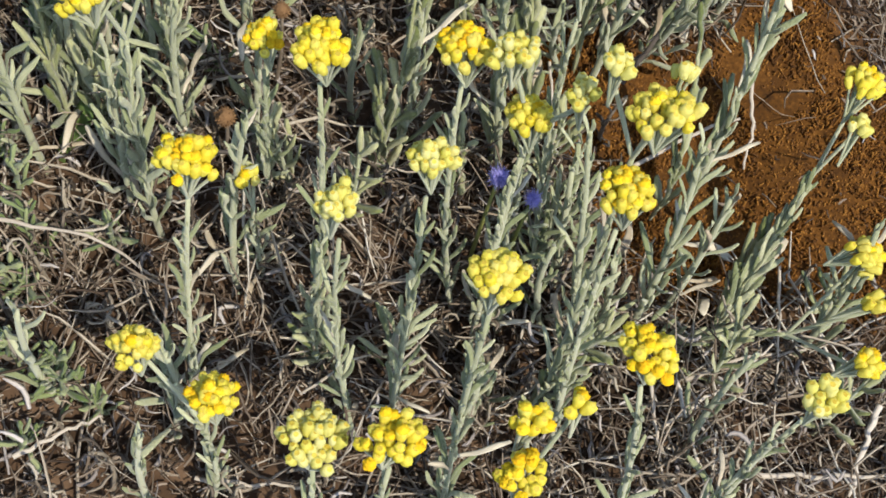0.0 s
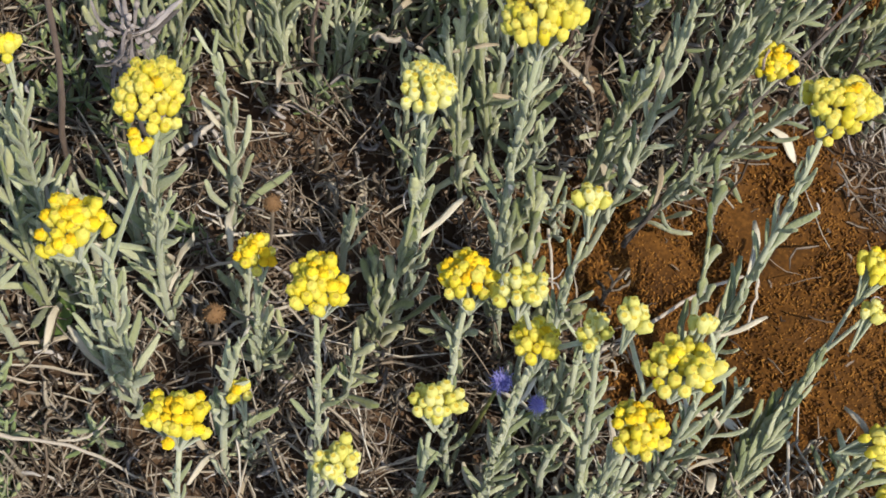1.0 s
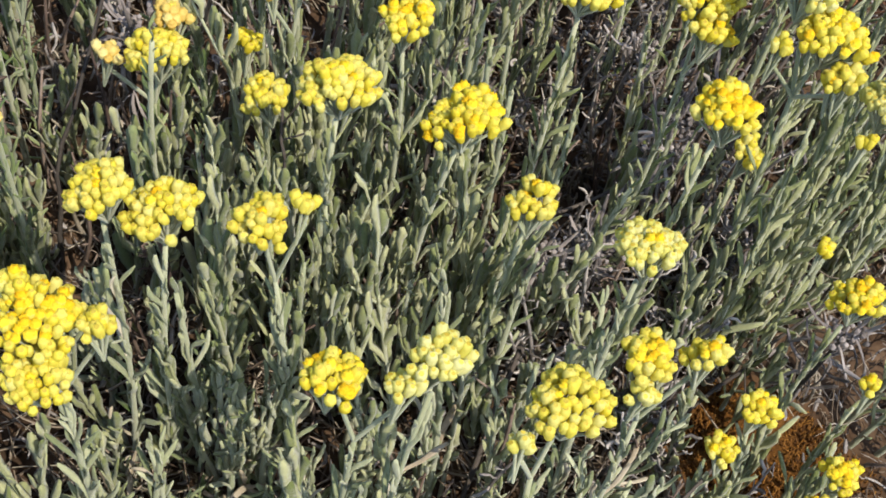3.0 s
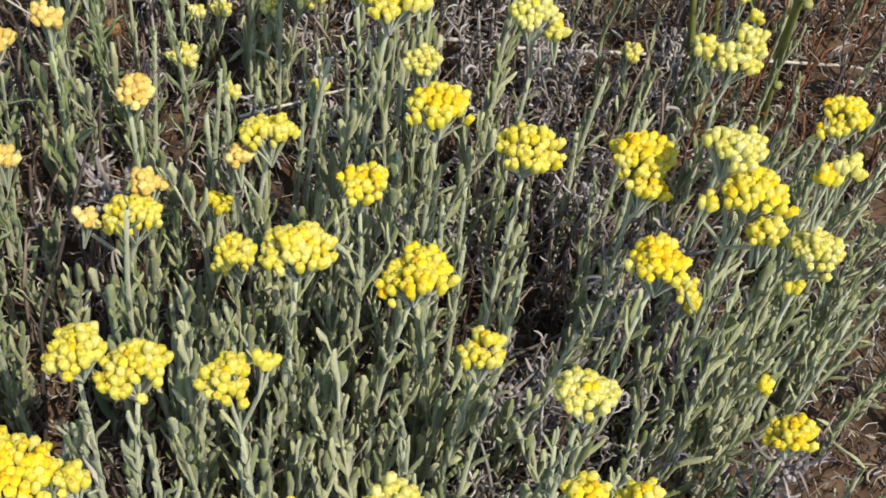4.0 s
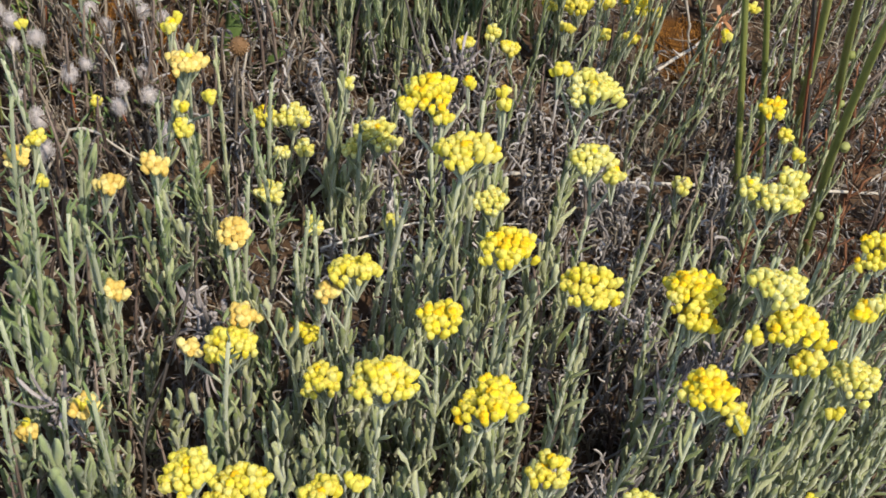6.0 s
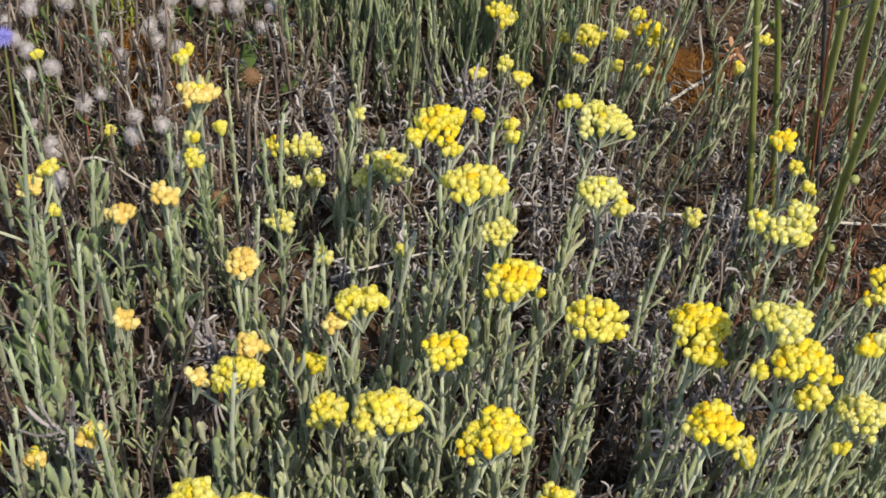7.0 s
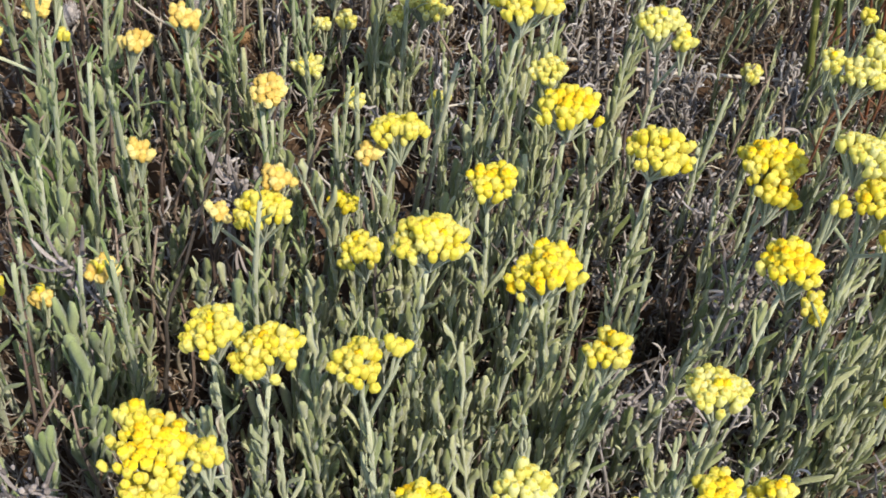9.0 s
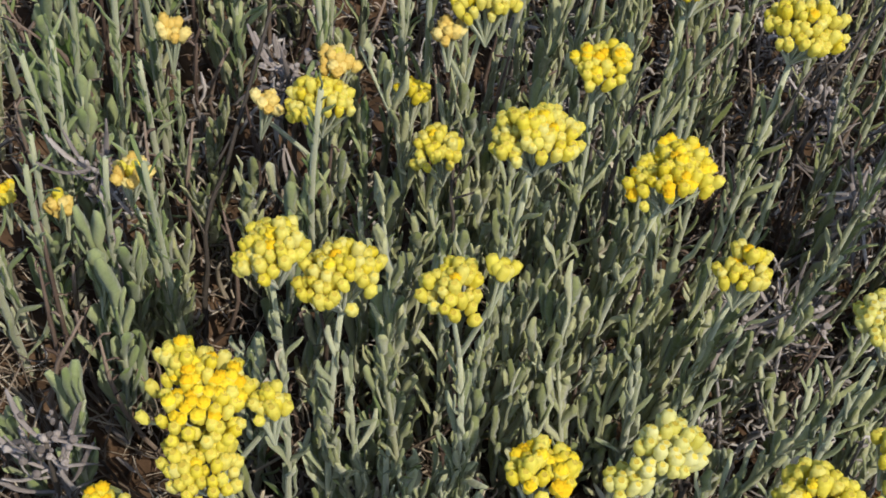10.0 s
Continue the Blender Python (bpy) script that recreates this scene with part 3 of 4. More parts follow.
mc = np.clip(0.5 + 0.5 * np.sin(mx * 310 + 3 * np.sin(my * 170)) * np.sin(my * 280 + 3 * np.sin(mx * 190 + 1)) + 0.35 * np.sin(mx * 97 + my * 71), 0, 1)
mh = rng.uniform(0.0012, 0.0026, len(mx)) * (0.6 + 1.7 * mc)
md = rng.normal(0, 0.35, (len(mx), 2))
ml = np.stack([np.stack([mx, my, mz - 0.001], -1), np.stack([mx + md[:, 0] * mh * 0.5, my + md[:, 1] * mh * 0.5, mz + mh * 0.6], -1), np.stack([mx + md[:, 0] * mh, my + md[:, 1] * mh, mz + mh], -1)], 1)
mr = np.tile(np.array([0.0006, 0.00055, 0.0002]), (len(mx), 1))
v, q = tubes(ml, mr, mr, np.tile([1.0, 0.2, 0.1], (len(mx), 1)), 4)
stuff("moss_tufts", v, q, MOSSY, "rust-brown moss tufts on open soil", "moss")

dx, dy = scatter(5200, -0.5, 0.5, 0.05, 1.4, lambda x, y: off_moss(x, y) * (0.16 + 0.30 * bump_at(x, y, 0.02, 0.78, 0.25, 0.2) + 0.35 * bump_at(x, y, 0.25, 1.02, 0.12, 0.14) + 0.28 * bump_at(x, y, -0.06, 0.20, 0.20, 0.13) + 0.40 * bump_at(x, y, 0.13, 0.58, 0.08, 0.10)))
v, q = shoots(dx, dy, 0.038, 0.013, 0.0017, 9, 65, flop=0.4, curl=2.4)
stuff("dead_shoots", v, q, STRAW_GREY, "withered grey-brown shoots with curled leaves", "foliage")

dx, dy = scatter(2300, -0.25, 0.4, 0.55, 1.2, lambda x, y: off_moss(x, y) * (0.05 + 0.75 * bump_at(x, y, 0.03, 0.77, 0.17, 0.10)))
v, q = shoots(dx, dy, 0.055, 0.014, 0.0023, 12, 60, flop=0.4, curl=2.6)
stuff("grey_tangle", v, q, GREYDRY, "grey tangle of withered curled shoots", "foliage")
dx, dy = scatter(420, 0.08, 0.45, 0.6, 1.15, lambda x, y: 0.75 * bump_at(x, y, 0.26, 0.84, 0.08, 0.10))
v, q = shoots(dx, dy, 0.07, 0.022, 0.0022, 10, 40, flop=0.3)
stuff("rusty_foliage", v, q, RUSTY, "rust-brown dead foliage round the reeds", "foliage")

dx, dy = scatter(1700, -0.4, 0.35, 0.36, 1.05, lambda x, y: off_moss(x, y) * (0.12 + 0.45 * bump_at(x, y, -0.03, 0.56, 0.22, 0.14) + 0.30 * bump_at(x, y, -0.27, 0.82, 0.12, 0.12) + 0.35 * bump_at(x, y, -0.24, 0.64, 0.09, 0.09) + 0.4 * bump_at(x, y, 0.13, 0.58, 0.07, 0.10)))
v, q = shoots(dx, dy, 0.085, 0.009, 0.0014, 10, 55, flop=0.3, curl=2.0)
stuff("dry_stalks", v, q, STALK_DRY, "thin brown dead stalks standing among the shoots", "foliage")

dx, dy = scatter(420, 0.02, 0.22, 0.42, 0.68, lambda x, y: off_moss(x, y) * 0.7 * bump_at(x, y, 0.10, 0.53, 0.05, 0.07))
v, q = shoots(dx, dy, 0.085, 0.013, 0.0020, 16, 60, flop=0.3, curl=2.4)
stuff("withered_shoots", v, q, GREYDRY, "standing grey withered shoots with curled leaves", "foliage")

dx, dy = scatter(1100, -0.45, -0.10, 0.62, 1.1, lambda x, y: 0.6 * bump_at(x, y, -0.27, 0.82, 0.12, 0.13))
v, q = shoots(dx, dy, 0.055, 0.020, 0.0012, 8, 40, flop=0.15)
stuff("dry_grass", v, q, STRAW, "dry tan grass and wiry stalks on the bank", "grass")

# silvery leafy carpet of sterile shoots
def clump(x, y):
    """Tufts and gaps some five centimetres across."""
    return np.clip(0.5 + 0.6 * np.sin(x * 105 + 3 * np.sin(y * 47)) * np.sin(y * 90 + 2 * np.sin(x * 61)), 0, 1)


def thick(x, y):
    """Where broad-leaved shoots crowd together."""
    return np.clip((0.50 * bump_at(x, y, 0.01, 0.50, 0.10, 0.07) + 0.06 * bump_at(x, y, 0.10, 0.56, 0.10, 0.08)) * (0.05 + 1.45 * clump(x, y)) + 0.010, 0, 1) * off_moss(x, y) * (1 - 0.95 * bump_at(x, y, 0.10, 0.53, 0.065, 0.12))


def thin(x, y):
    """Where slender far shoots stand."""
    gaps = 0.5 + 0.5 * np.sin(x * 31 + 2 * np.sin(y * 19)) * np.sin(y * 27 + 1)
    return np.clip(1.3 * bump_at(x, y, -0.05, 0.97, 0.10, 0.13) + 0.14 * bump_at(x, y, 0.22, 0.78, 0.10, 0.11) + 0.06 * bump_at(x, y, -0.05, 0.70, 0.22, 0.12) * gaps + 0.03 * bump_at(x, y, -0.25, 0.60, 0.1, 0.08) + 0.40 * bump_at(x, y, 0.12, 0.87, 0.06, 0.05) + 0.30 * bump_at(x, y, 0.20, 1.10, 0.13, 0.09) + 0.15 * bump_at(x, y, 0.30, 0.95, 0.06, 0.12) + 0.012, 0, 1) * off_moss(x, y) * (1 - 0.9 * bump_at(x, y, -0.27, 0.80, 0.15, 0.14)) * (1 - 0.85 * bump_at(x, y, 0.07, 0.77, 0.11, 0.09))


sx, sy = scatter(2500, -0.5, 0.4, 0.32, 0.78, thick)
shoot_things(sx, sy, FELT_STUFF, "dense silvery-green felted everlasting shoot without flowers", 0.120, 0.024, 0.0044, 17, 17)
gx2, gy2 = scatter(560, -0.38, -0.06, 0.38, 0.72, lambda x, y: (0.38 * bump_at(x, y, -0.18, 0.45, 0.09, 0.06) + 0.05 * bump_at(x, y, -0.24, 0.60, 0.08, 0.09)) * (0.12 + 1.1 * clump(x, y)))
shoot_things(gx2, gy2, FELT_GREEN, "fresher green broad-leaved everlasting shoot without flowers", 0.10, 0.028, 0.0056, 14, 16)
sx, sy = scatter(3400, -0.55, 0.5, 0.52, 1.45, thin)
v, q = shoots(sx, sy, 0.14, 0.016, 0.0021, 24, 9)
stuff("slender_shoots", v, q, FELT_STUFF, "slender upright grey-green everlasting shoots", "foliage")
fx, fy = scatter(1500, -0.24, 0.10, 0.84, 1.25, lambda x, y: 0.38 * bump_at(x, y, -0.08, 1.0, 0.075, 0.10) + 0.22 * bump_at(x, y, -0.02, 0.93, 0.06, 0.05))
v, q = shoots(fx, fy, 0.13, 0.018, 0.0019, 26, 8, (0.0, 0.02), shift=0.2)
stuff("upright_shoots", v, q, FELT_GREEN, "thicket of narrow upright green everlasting shoots", "foliage")
fx, fy = scatter(560, -0.30, -0.02, 0.10, 0.48, lambda x, y: 0.6 * bump_at(x, y, -0.19, 0.33, 0.06, 0.05) + 0.35 * bump_at(x, y, -0.18, 0.17, 0.035, 0.05) + 0.10 * bump_at(x, y, -0.06, 0.40, 0.05, 0.04))
v, q = shoots(fx, fy, 0.04, 0.014, 0.0026, 12, 45, flop=0.2)
stuff("low_greenery", v, q, FELT_GREEN, "low dark-green weeds between the stalks", "foliage")
tx, ty = scatter(26, -0.12, 0.2, 0.0, 0.42, off_moss)
shoot_things(tx, ty, FELT_STUFF, "low grey-green felted shoot among dry litter", 0.06, 0.022, 0.0034, 13, 34, flop=0.2)

# the same heath going on around, thinner and coarser
ring_a, ring_r = rng.uniform(0, 6.283, 900), 0.75 + 2.4 * rng.uniform(0, 1, 900) ** 1.3
ox, oy = ring_r * np.cos(ring_a), 0.65 + ring_r * np.sin(ring_a)
hold = ~((np.abs(ox) < 0.55) & (oy > -0.15) & (oy < 1.5)) & ~((np.abs(ox) < 0.45) & (oy < 0.3) & (oy > -0.9))
v, q = shoots(ox[hold], oy[hold], 0.13, 0.034, 0.0048, 9, 22)
stuff("heath_shoots", v, q, FELT_STUFF, "grey-green everlasting shoots over the open heath", "foliage")
v, q = litter(9000, 0.03, 0.12, 0.0008, 0.0018, 0.3, lambda x, y: (np.hypot(x, y - 0.65) > 0.6) * np.clip(3.6 - np.hypot(x, y - 0.65), 0, 1), box=(-3.4, 3.4, -2.6, 4.0))
stuff("heath_litter", v, q, STRAW, "dry straw scattered over the open heath", "litter")

# ---- single leafy shoots ----
def leafy_shoot(x, y, high, size, spread, n, lean=None, far_off=False):
    base = Vector((x, y, float(ground_z(x, y)) - 0.003))
    lx, ly = lean or lean_at(x, y)
    plant = empty("leafy_shoot", base, "sterile everlasting shoot with blunt grey-felted leaves", "foliage", "leafy shoots")
    top = Vector((lx + random.uniform(-0.1, 0.1), ly + random.uniform(-0.1, 0.1), 1)) * high
    leafy_stalk(plant, [(0, 0, 0), top * 0.5 + Vector((random.uniform(-0.01, 0.01), 0, 0)), top], 0.0015, n, size, spread, 0.05, 0.1, 1.0, far_off)


sx, sy = scatter(300, -0.25, 0.2, 0.08, 0.60, lambda x, y: (0.22 + 0.3 * thick(x, y)) * (moss_mask(x, y) < 0.1))
for x, y in list(zip(sx, sy))[:44]:
    low = y < 0.36
    leafy_shoot(float(x), float(y), random.uniform(0.05, 0.10) if low else random.uniform(0.07, 0.14), random.uniform(0.75, 1.05), 20 if low else 16, random.randint(10, 15) if low else random.randint(16, 24))

for x, y in ((-0.154, 0.226), (-0.13, 0.250), (-0.19, 0.235), (-0.175, 0.275), (-0.205, 0.30), (-0.12, 0.30), (-0.105, 0.20), (-0.06, 0.175), (0.040, 0.205), (0.065, 0.215), (-0.04, 0.33), (0.0, 0.35)):
    leafy_shoot(x, y, random.uniform(0.10, 0.15), random.uniform(0.75, 0.95), 15, random.randint(24, 30))

# slender upright shoots with leaves pressed to the stalk
ux, uy = scatter(900, -0.34, 0.24, 0.44, 0.80, lambda x, y: off_moss(x, y) * (1 - 0.85 * bump_at(x, y, 0.07, 0.76, 0.11, 0.08)) * (1 - 0.85 * bump_at(x, y, 0.10, 0.53, 0.06, 0.09)) * (0.02 + 0.08 * bump_at(x, y, 0.0, 0.55, 0.3, 0.1) + 0.24 * bump_at(x, y, -0.20, 0.54, 0.10, 0.07) + 0.14 * bump_at(x, y, 0.0, 0.60, 0.12, 0.10) + 0.12 * bump_at(x, y, 0.16, 0.62, 0.08, 0.1)))
for x, y in list(zip(ux, uy))[:115]:
    leafy_shoot(float(x), float(y), random.uniform(0.10, 0.17), random.uniform(0.55, 0.75), 9, random.randint(26, 36), far_off=True)

# leaning shoots on the open slope
ux, uy = scatter(400, 0.12, 0.32, 0.50, 0.74, lambda x, y: 0.6 * bump_at(x, y, 0.23, 0.63, 0.07, 0.08) * (moss_mask(x, y) < 0.2))
for x, y in list(zip(ux, uy))[:42]:
    leafy_shoot(float(x), float(y), random.uniform(0.07, 0.13), random.uniform(0.6, 0.8), 12, random.randint(20, 28), (random.uniform(0.05, 0.32), 0.12), True)

# silvery tufts round the blue flowers, and low fans of leaves under the tall heads
for x, y in ((0.024, 0.243), (0.010, 0.247), (0.030, 0.232), (0.018, 0.236), (0.045, 0.198), (0.050, 0.206), (-0.004, 0.158), (-0.035, 0.175), (0.081, 0.229)):
    leafy_shoot(x, y, random.uniform(0.06, 0.09), random.uniform(0.62, 0.78), 24, random.randint(16, 21))
for x, y in ((-0.096, 0.370), (-0.088, 0.376), (-0.080, 0.372), (-0.068, 0.396), (-0.060, 0.404), (-0.083, 0.429), (-0.074, 0.420), (-0.049, 0.407), (-0.040, 0.415), (-0.028, 0.402), (-0.055, 0.43)):
    leafy_shoot(x, y, random.uniform(0.05, 0.11), random.uniform(0.7, 0.95), 22, random.randint(16, 22))

# a broad-leaved silvery bush beside the moss
for k in range(17):
    a, r = k * 2.4, 0.012 + 0.042 * math.sqrt(k / 17)
    x, y = 0.030 + 1.25 * r * math.cos(a), 0.385 + r * math.sin(a)
    leafy_shoot(x, y, random.uniform(0.07, 0.12), random.uniform(0.72, 0.95), 20, random.randint(18, 24), (5 * (x - 0.03) + 0.03, 4 * (y - 0.385) + 0.08))

# ---- flowering everlastings ----
everlasting((-0.140, 0.252, 0.197, 0.0232, 'y'), (-0.123, 0.277, 0.204, 0.0069, 'y'))
everlasting((-0.098, 0.197, 0.196, 0.0197, 'y'))
everlasting((-0.091, 0.264, 0.150, 0.0149, 'y'))
everlasting((-0.064, 0.245, 0.188, 0.0226, 'y'))
everlasting((-0.094, 0.223, 0.116, 0.0107, 'w'))
everlasting((-0.050, 0.190, 0.191, 0.0151, 'p'))
everlasting((-0.023, 0.214, 0.179, 0.0165, 'p'))
everlasting((-0.018, 0.255, 0.181, 0.0206, 'w'))
everlasting((-0.000, 0.251, 0.188, 0.0162, 'p'), (0.023, 0.241, 0.184, 0.0117, 'p'))
everlasting((0.007, 0.244, 0.156, 0.0192, 'w'))
everlasting((0.019, 0.284, 0.184, 0.0121, 'p'))
everlasting((0.047, 0.227, 0.208, 0.0228, 'm'), (0.031, 0.239, 0.212, 0.0110, 'p'), (0.052, 0.239, 0.211, 0.0093, 'p'))
everlasting((0.042, 0.215, 0.167, 0.0220, 'w'))
everlasting((0.003, 0.172, 0.196, 0.0192, 'm'))
everlasting((0.052, 0.157, 0.184, 0.0203, 'y'))
everlasting((-0.114, 0.146, 0.149, 0.0193, 'm'), (-0.086, 0.134, 0.144, 0.0198, 'y'))
everlasting((0.143, 0.308, 0.085, 0.0182, 'y'), (0.142, 0.291, 0.079, 0.0109, 'p'), leaves=36, lean=(0.49, 0.92))
everlasting((0.152, 0.242, 0.063, 0.0182, 'm'), (0.157, 0.223, 0.057, 0.0114, 'm'), (0.158, 0.200, 0.049, 0.0159, 'y'), leaves=36, lean=(1.18, 0.29))
everlasting((0.107, 0.151, 0.181, 0.0139, 'p'))
everlasting((-0.0481, 0.1208, 0.165, 0.0231, 'p'))
everlasting((-0.022, 0.121, 0.180, 0.0197, 'y'))
everlasting((0.018, 0.132, 0.183, 0.0130, 'y'), (0.018, 0.116, 0.177, 0.0163, 'y'), (0.032, 0.138, 0.184, 0.0084, 'y'))
everlasting((-0.167, 0.301, 0.213, 0.0090, 'y'))
everlasting((-0.123, 0.297, 0.201, 0.0284, 'm'))
everlasting((-0.037, 0.311, 0.199, 0.0212, 'p'))
everlasting((-0.004, 0.330, 0.220, 0.0303, 'm'))
everlasting((0.102, 0.399, 0.071, 0.0180, 'w'))
everlasting((0.095, 0.323, 0.195, 0.0272, 'm'))
everlasting((-0.153, 0.366, 0.189, 0.0279, 'y'), (-0.142, 0.377, 0.193, 0.0152, 'w'), (-0.147, 0.357, 0.186, 0.0067, 'y'))
everlasting((-0.114, 0.403, 0.224, 0.0337, 'w'), (-0.123, 0.411, 0.230, 0.0121, 'm'), (-0.112, 0.388, 0.214, 0.0287, 'm'), (-0.095, 0.403, 0.223, 0.0143, 'm'), leaves=40, lean=(-0.08, 0.15))
everlasting((-0.016, 0.389, 0.235, 0.0226, 'y'), (0.006, 0.388, 0.235, 0.0130, 'p'))
everlasting((0.016, 0.397, 0.240, 0.0217, 'p'))
everlasting((0.058, 0.391, 0.231, 0.0282, 'm'), (0.045, 0.378, 0.224, 0.0081, 'p'), (0.044, 0.377, 0.227, 0.0077, 'p'))
everlasting((0.084, 0.414, 0.224, 0.0211, 'w'), (0.103, 0.416, 0.225, 0.0156, 'm'), (0.084, 0.403, 0.218, 0.0110, 'p'))
everlasting((0.156, 0.457, 0.104, 0.0170, 'y'))
everlasting((0.144, 0.445, 0.084, 0.0164, 'w'))
everlasting((0.196, 0.440, 0.084, 0.0193, 'y'), (0.187, 0.426, 0.075, 0.0149, 'w'))
everlasting((0.184, 0.533, 0.114, 0.0095, 'y'))
everlasting((0.184, 0.489, 0.150, 0.0216, 'y'))
everlasting((0.204, 0.474, 0.104, 0.0108, 'y'))
everlasting((-0.103, 0.450, 0.232, 0.0257, 'm'))
everlasting((-0.082, 0.448, 0.226, 0.0281, 'm'))
everlasting((-0.048, 0.445, 0.229, 0.0210, 'm'), (-0.034, 0.450, 0.234, 0.0090, 'm'))
everlasting((-0.029, 0.499, 0.239, 0.0314, 'm'))
everlasting((-0.064, 0.543, 0.168, 0.0202, 'm'))
everlasting((0.017, 0.507, 0.218, 0.0304, 'y'))
everlasting((0.047, 0.494, 0.186, 0.0193, 'm'))
everlasting((0.084, 0.456, 0.224, 0.0258, 'p'))
everlasting((0.113, 0.520, 0.224, 0.0263, 'w'))
everlasting((0.145, 0.564, 0.137, 0.0160, 'm'))
everlasting((0.189, 0.558, 0.192, 0.0268, 'p'), (0.181, 0.543, 0.181, 0.0087, 'm'))
everlasting((0.153, 0.557, 0.229, 0.0316, 'y'), (0.143, 0.571, 0.239, 0.0262, 'p'), (0.159, 0.544, 0.219, 0.0158, 'm'), (0.134, 0.551, 0.224, 0.0102, 'm'))
everlasting((0.181, 0.563, 0.233, 0.0117, 'y'), (0.190, 0.567, 0.236, 0.0134, 'p'))
everlasting((0.220, 0.662, 0.167, 0.0267, 'y'))
everlasting((0.164, 0.680, 0.181, 0.0246, 'p'), (0.147, 0.683, 0.184, 0.0130, 'p'), (0.170, 0.686, 0.187, 0.0180, 'p'))
everlasting((0.110, 0.588, 0.208, 0.0309, 'w'), (0.114, 0.577, 0.200, 0.0193, 'y'))
everlasting((0.059, 0.571, 0.225, 0.0285, 'm'))
everlasting((0.019, 0.587, 0.229, 0.0280, 'y'))
everlasting((0.009, 0.669, 0.168, 0.0198, 'p'))
everlasting((-0.005, 0.629, 0.248, 0.0306, 'm'))
everlasting((-0.009, 0.553, 0.214, 0.0217, 'y'))
everlasting((-0.053, 0.580, 0.210, 0.0268, 'm'), (-0.065, 0.570, 0.202, 0.0122, 'o'))
everlasting((-0.078, 0.577, 0.158, 0.0157, 'y'))
everlasting((-0.111, 0.555, 0.175, 0.0286, 'm'), (-0.130, 0.551, 0.172, 0.0130, 'o'), (-0.106, 0.566, 0.183, 0.0156, 'o'))
everlasting((-0.117, 0.606, 0.197, 0.0186, 'o'))
everlasting((-0.174, 0.580, 0.173, 0.0134, 'o'))
everlasting((-0.195, 0.648, 0.176, 0.0142, 'o'))
everlasting((-0.165, 0.641, 0.203, 0.0158, 'o'))
everlasting((-0.125, 0.718, 0.103, 0.0176, 'p'))
everlasting((-0.091, 0.679, 0.121, 0.0118, 'p'))
everlasting((-0.049, 0.709, 0.096, 0.0137, 'p'))
everlasting((-0.061, 0.731, 0.150, 0.0270, 'p'), (-0.075, 0.722, 0.143, 0.0119, 'p'))
everlasting((0.061, 0.676, 0.202, 0.0268, 'p'), (0.072, 0.669, 0.197, 0.0113, 'p'))
everlasting((0.131, 0.781, 0.076, 0.0133, 'p'))
everlasting((-0.160, 0.704, 0.218, 0.0220, 'o'), (-0.170, 0.718, 0.231, 0.0116, 'm'), (-0.160, 0.685, 0.202, 0.0079, 'm'), (-0.146, 0.690, 0.206, 0.0073, 'm'))
everlasting((-0.159, 0.676, 0.194, 0.0116, 'm'))
everlasting((-0.134, 0.760, 0.127, 0.0161, 'm'), (-0.116, 0.761, 0.127, 0.0203, 'p'), (-0.121, 0.743, 0.112, 0.0112, 'p'), (-0.108, 0.747, 0.114, 0.0133, 'p'))
everlasting((-0.027, 0.690, 0.227, 0.0281, 'y'), (-0.039, 0.682, 0.222, 0.0118, 'm'), (-0.020, 0.679, 0.218, 0.0113, 'm'), (-0.008, 0.694, 0.230, 0.0077, 'm'))
everlasting((-0.080, 0.751, 0.168, 0.0080, 'p'))
everlasting((0.010, 0.692, 0.228, 0.0071, 'm'), (0.012, 0.687, 0.223, 0.0083, 'm'))
everlasting((0.060, 0.724, 0.208, 0.0304, 'p'), (0.041, 0.729, 0.213, 0.0112, 'm'))
everlasting((0.174, 0.785, 0.147, 0.0165, 'y'), (0.183, 0.774, 0.136, 0.0110, 'm'), (0.192, 0.765, 0.129, 0.0096, 'm'))
everlasting((-0.005, 0.895, 0.135, 0.0221, 'm'))
everlasting((0.056, 0.919, 0.104, 0.0218, 'm'), (0.076, 0.921, 0.105, 0.0119, 'm'), (0.038, 0.916, 0.103, 0.0111, 'm'), (0.050, 0.905, 0.093, 0.0119, 'm'))
everlasting((0.076, 0.904, 0.090, 0.0127, 'm'), (0.096, 0.905, 0.089, 0.0119, 'm'), (0.098, 0.925, 0.107, 0.0230, 'w'), (0.088, 0.933, 0.115, 0.0127, 'm'))
everlasting((-0.018, 0.863, 0.108, 0.0122, 'm'), (-0.000, 0.870, 0.113, 0.0122, 'p'), (0.012, 0.864, 0.106, 0.0145, 'm'))
everlasting((0.113, 0.920, 0.102, 0.0087, 'm'))
everlasting((0.162, 0.913, 0.092, 0.0099, 'm'))
everlasting((0.181, 0.944, 0.093, 0.0101, 'm'))
everlasting((-0.241, 0.647, 0.192, 0.0150, 'o'), (-0.232, 0.655, 0.199, 0.0108, 'm'), (-0.226, 0.638, 0.184, 0.0078, 'm'), (-0.262, 0.633, 0.182, 0.0128, 'p'))
everlasting((-0.278, 0.768, 0.175, 0.0068, 'm'))
everlasting((-0.236, 0.755, 0.130, 0.0063, 'm'))
everlasting((-0.172, 0.510, 0.174, 0.0149, 'o'))
everlasting((-0.204, 0.511, 0.145, 0.0116, 'o'), (-0.226, 0.512, 0.147, 0.0114, 'y'))
everlasting((0.192, 0.583, 0.213, 0.0120, 'y'))
everlasting((0.155, 0.543, 0.216, 0.0102, 'y'))

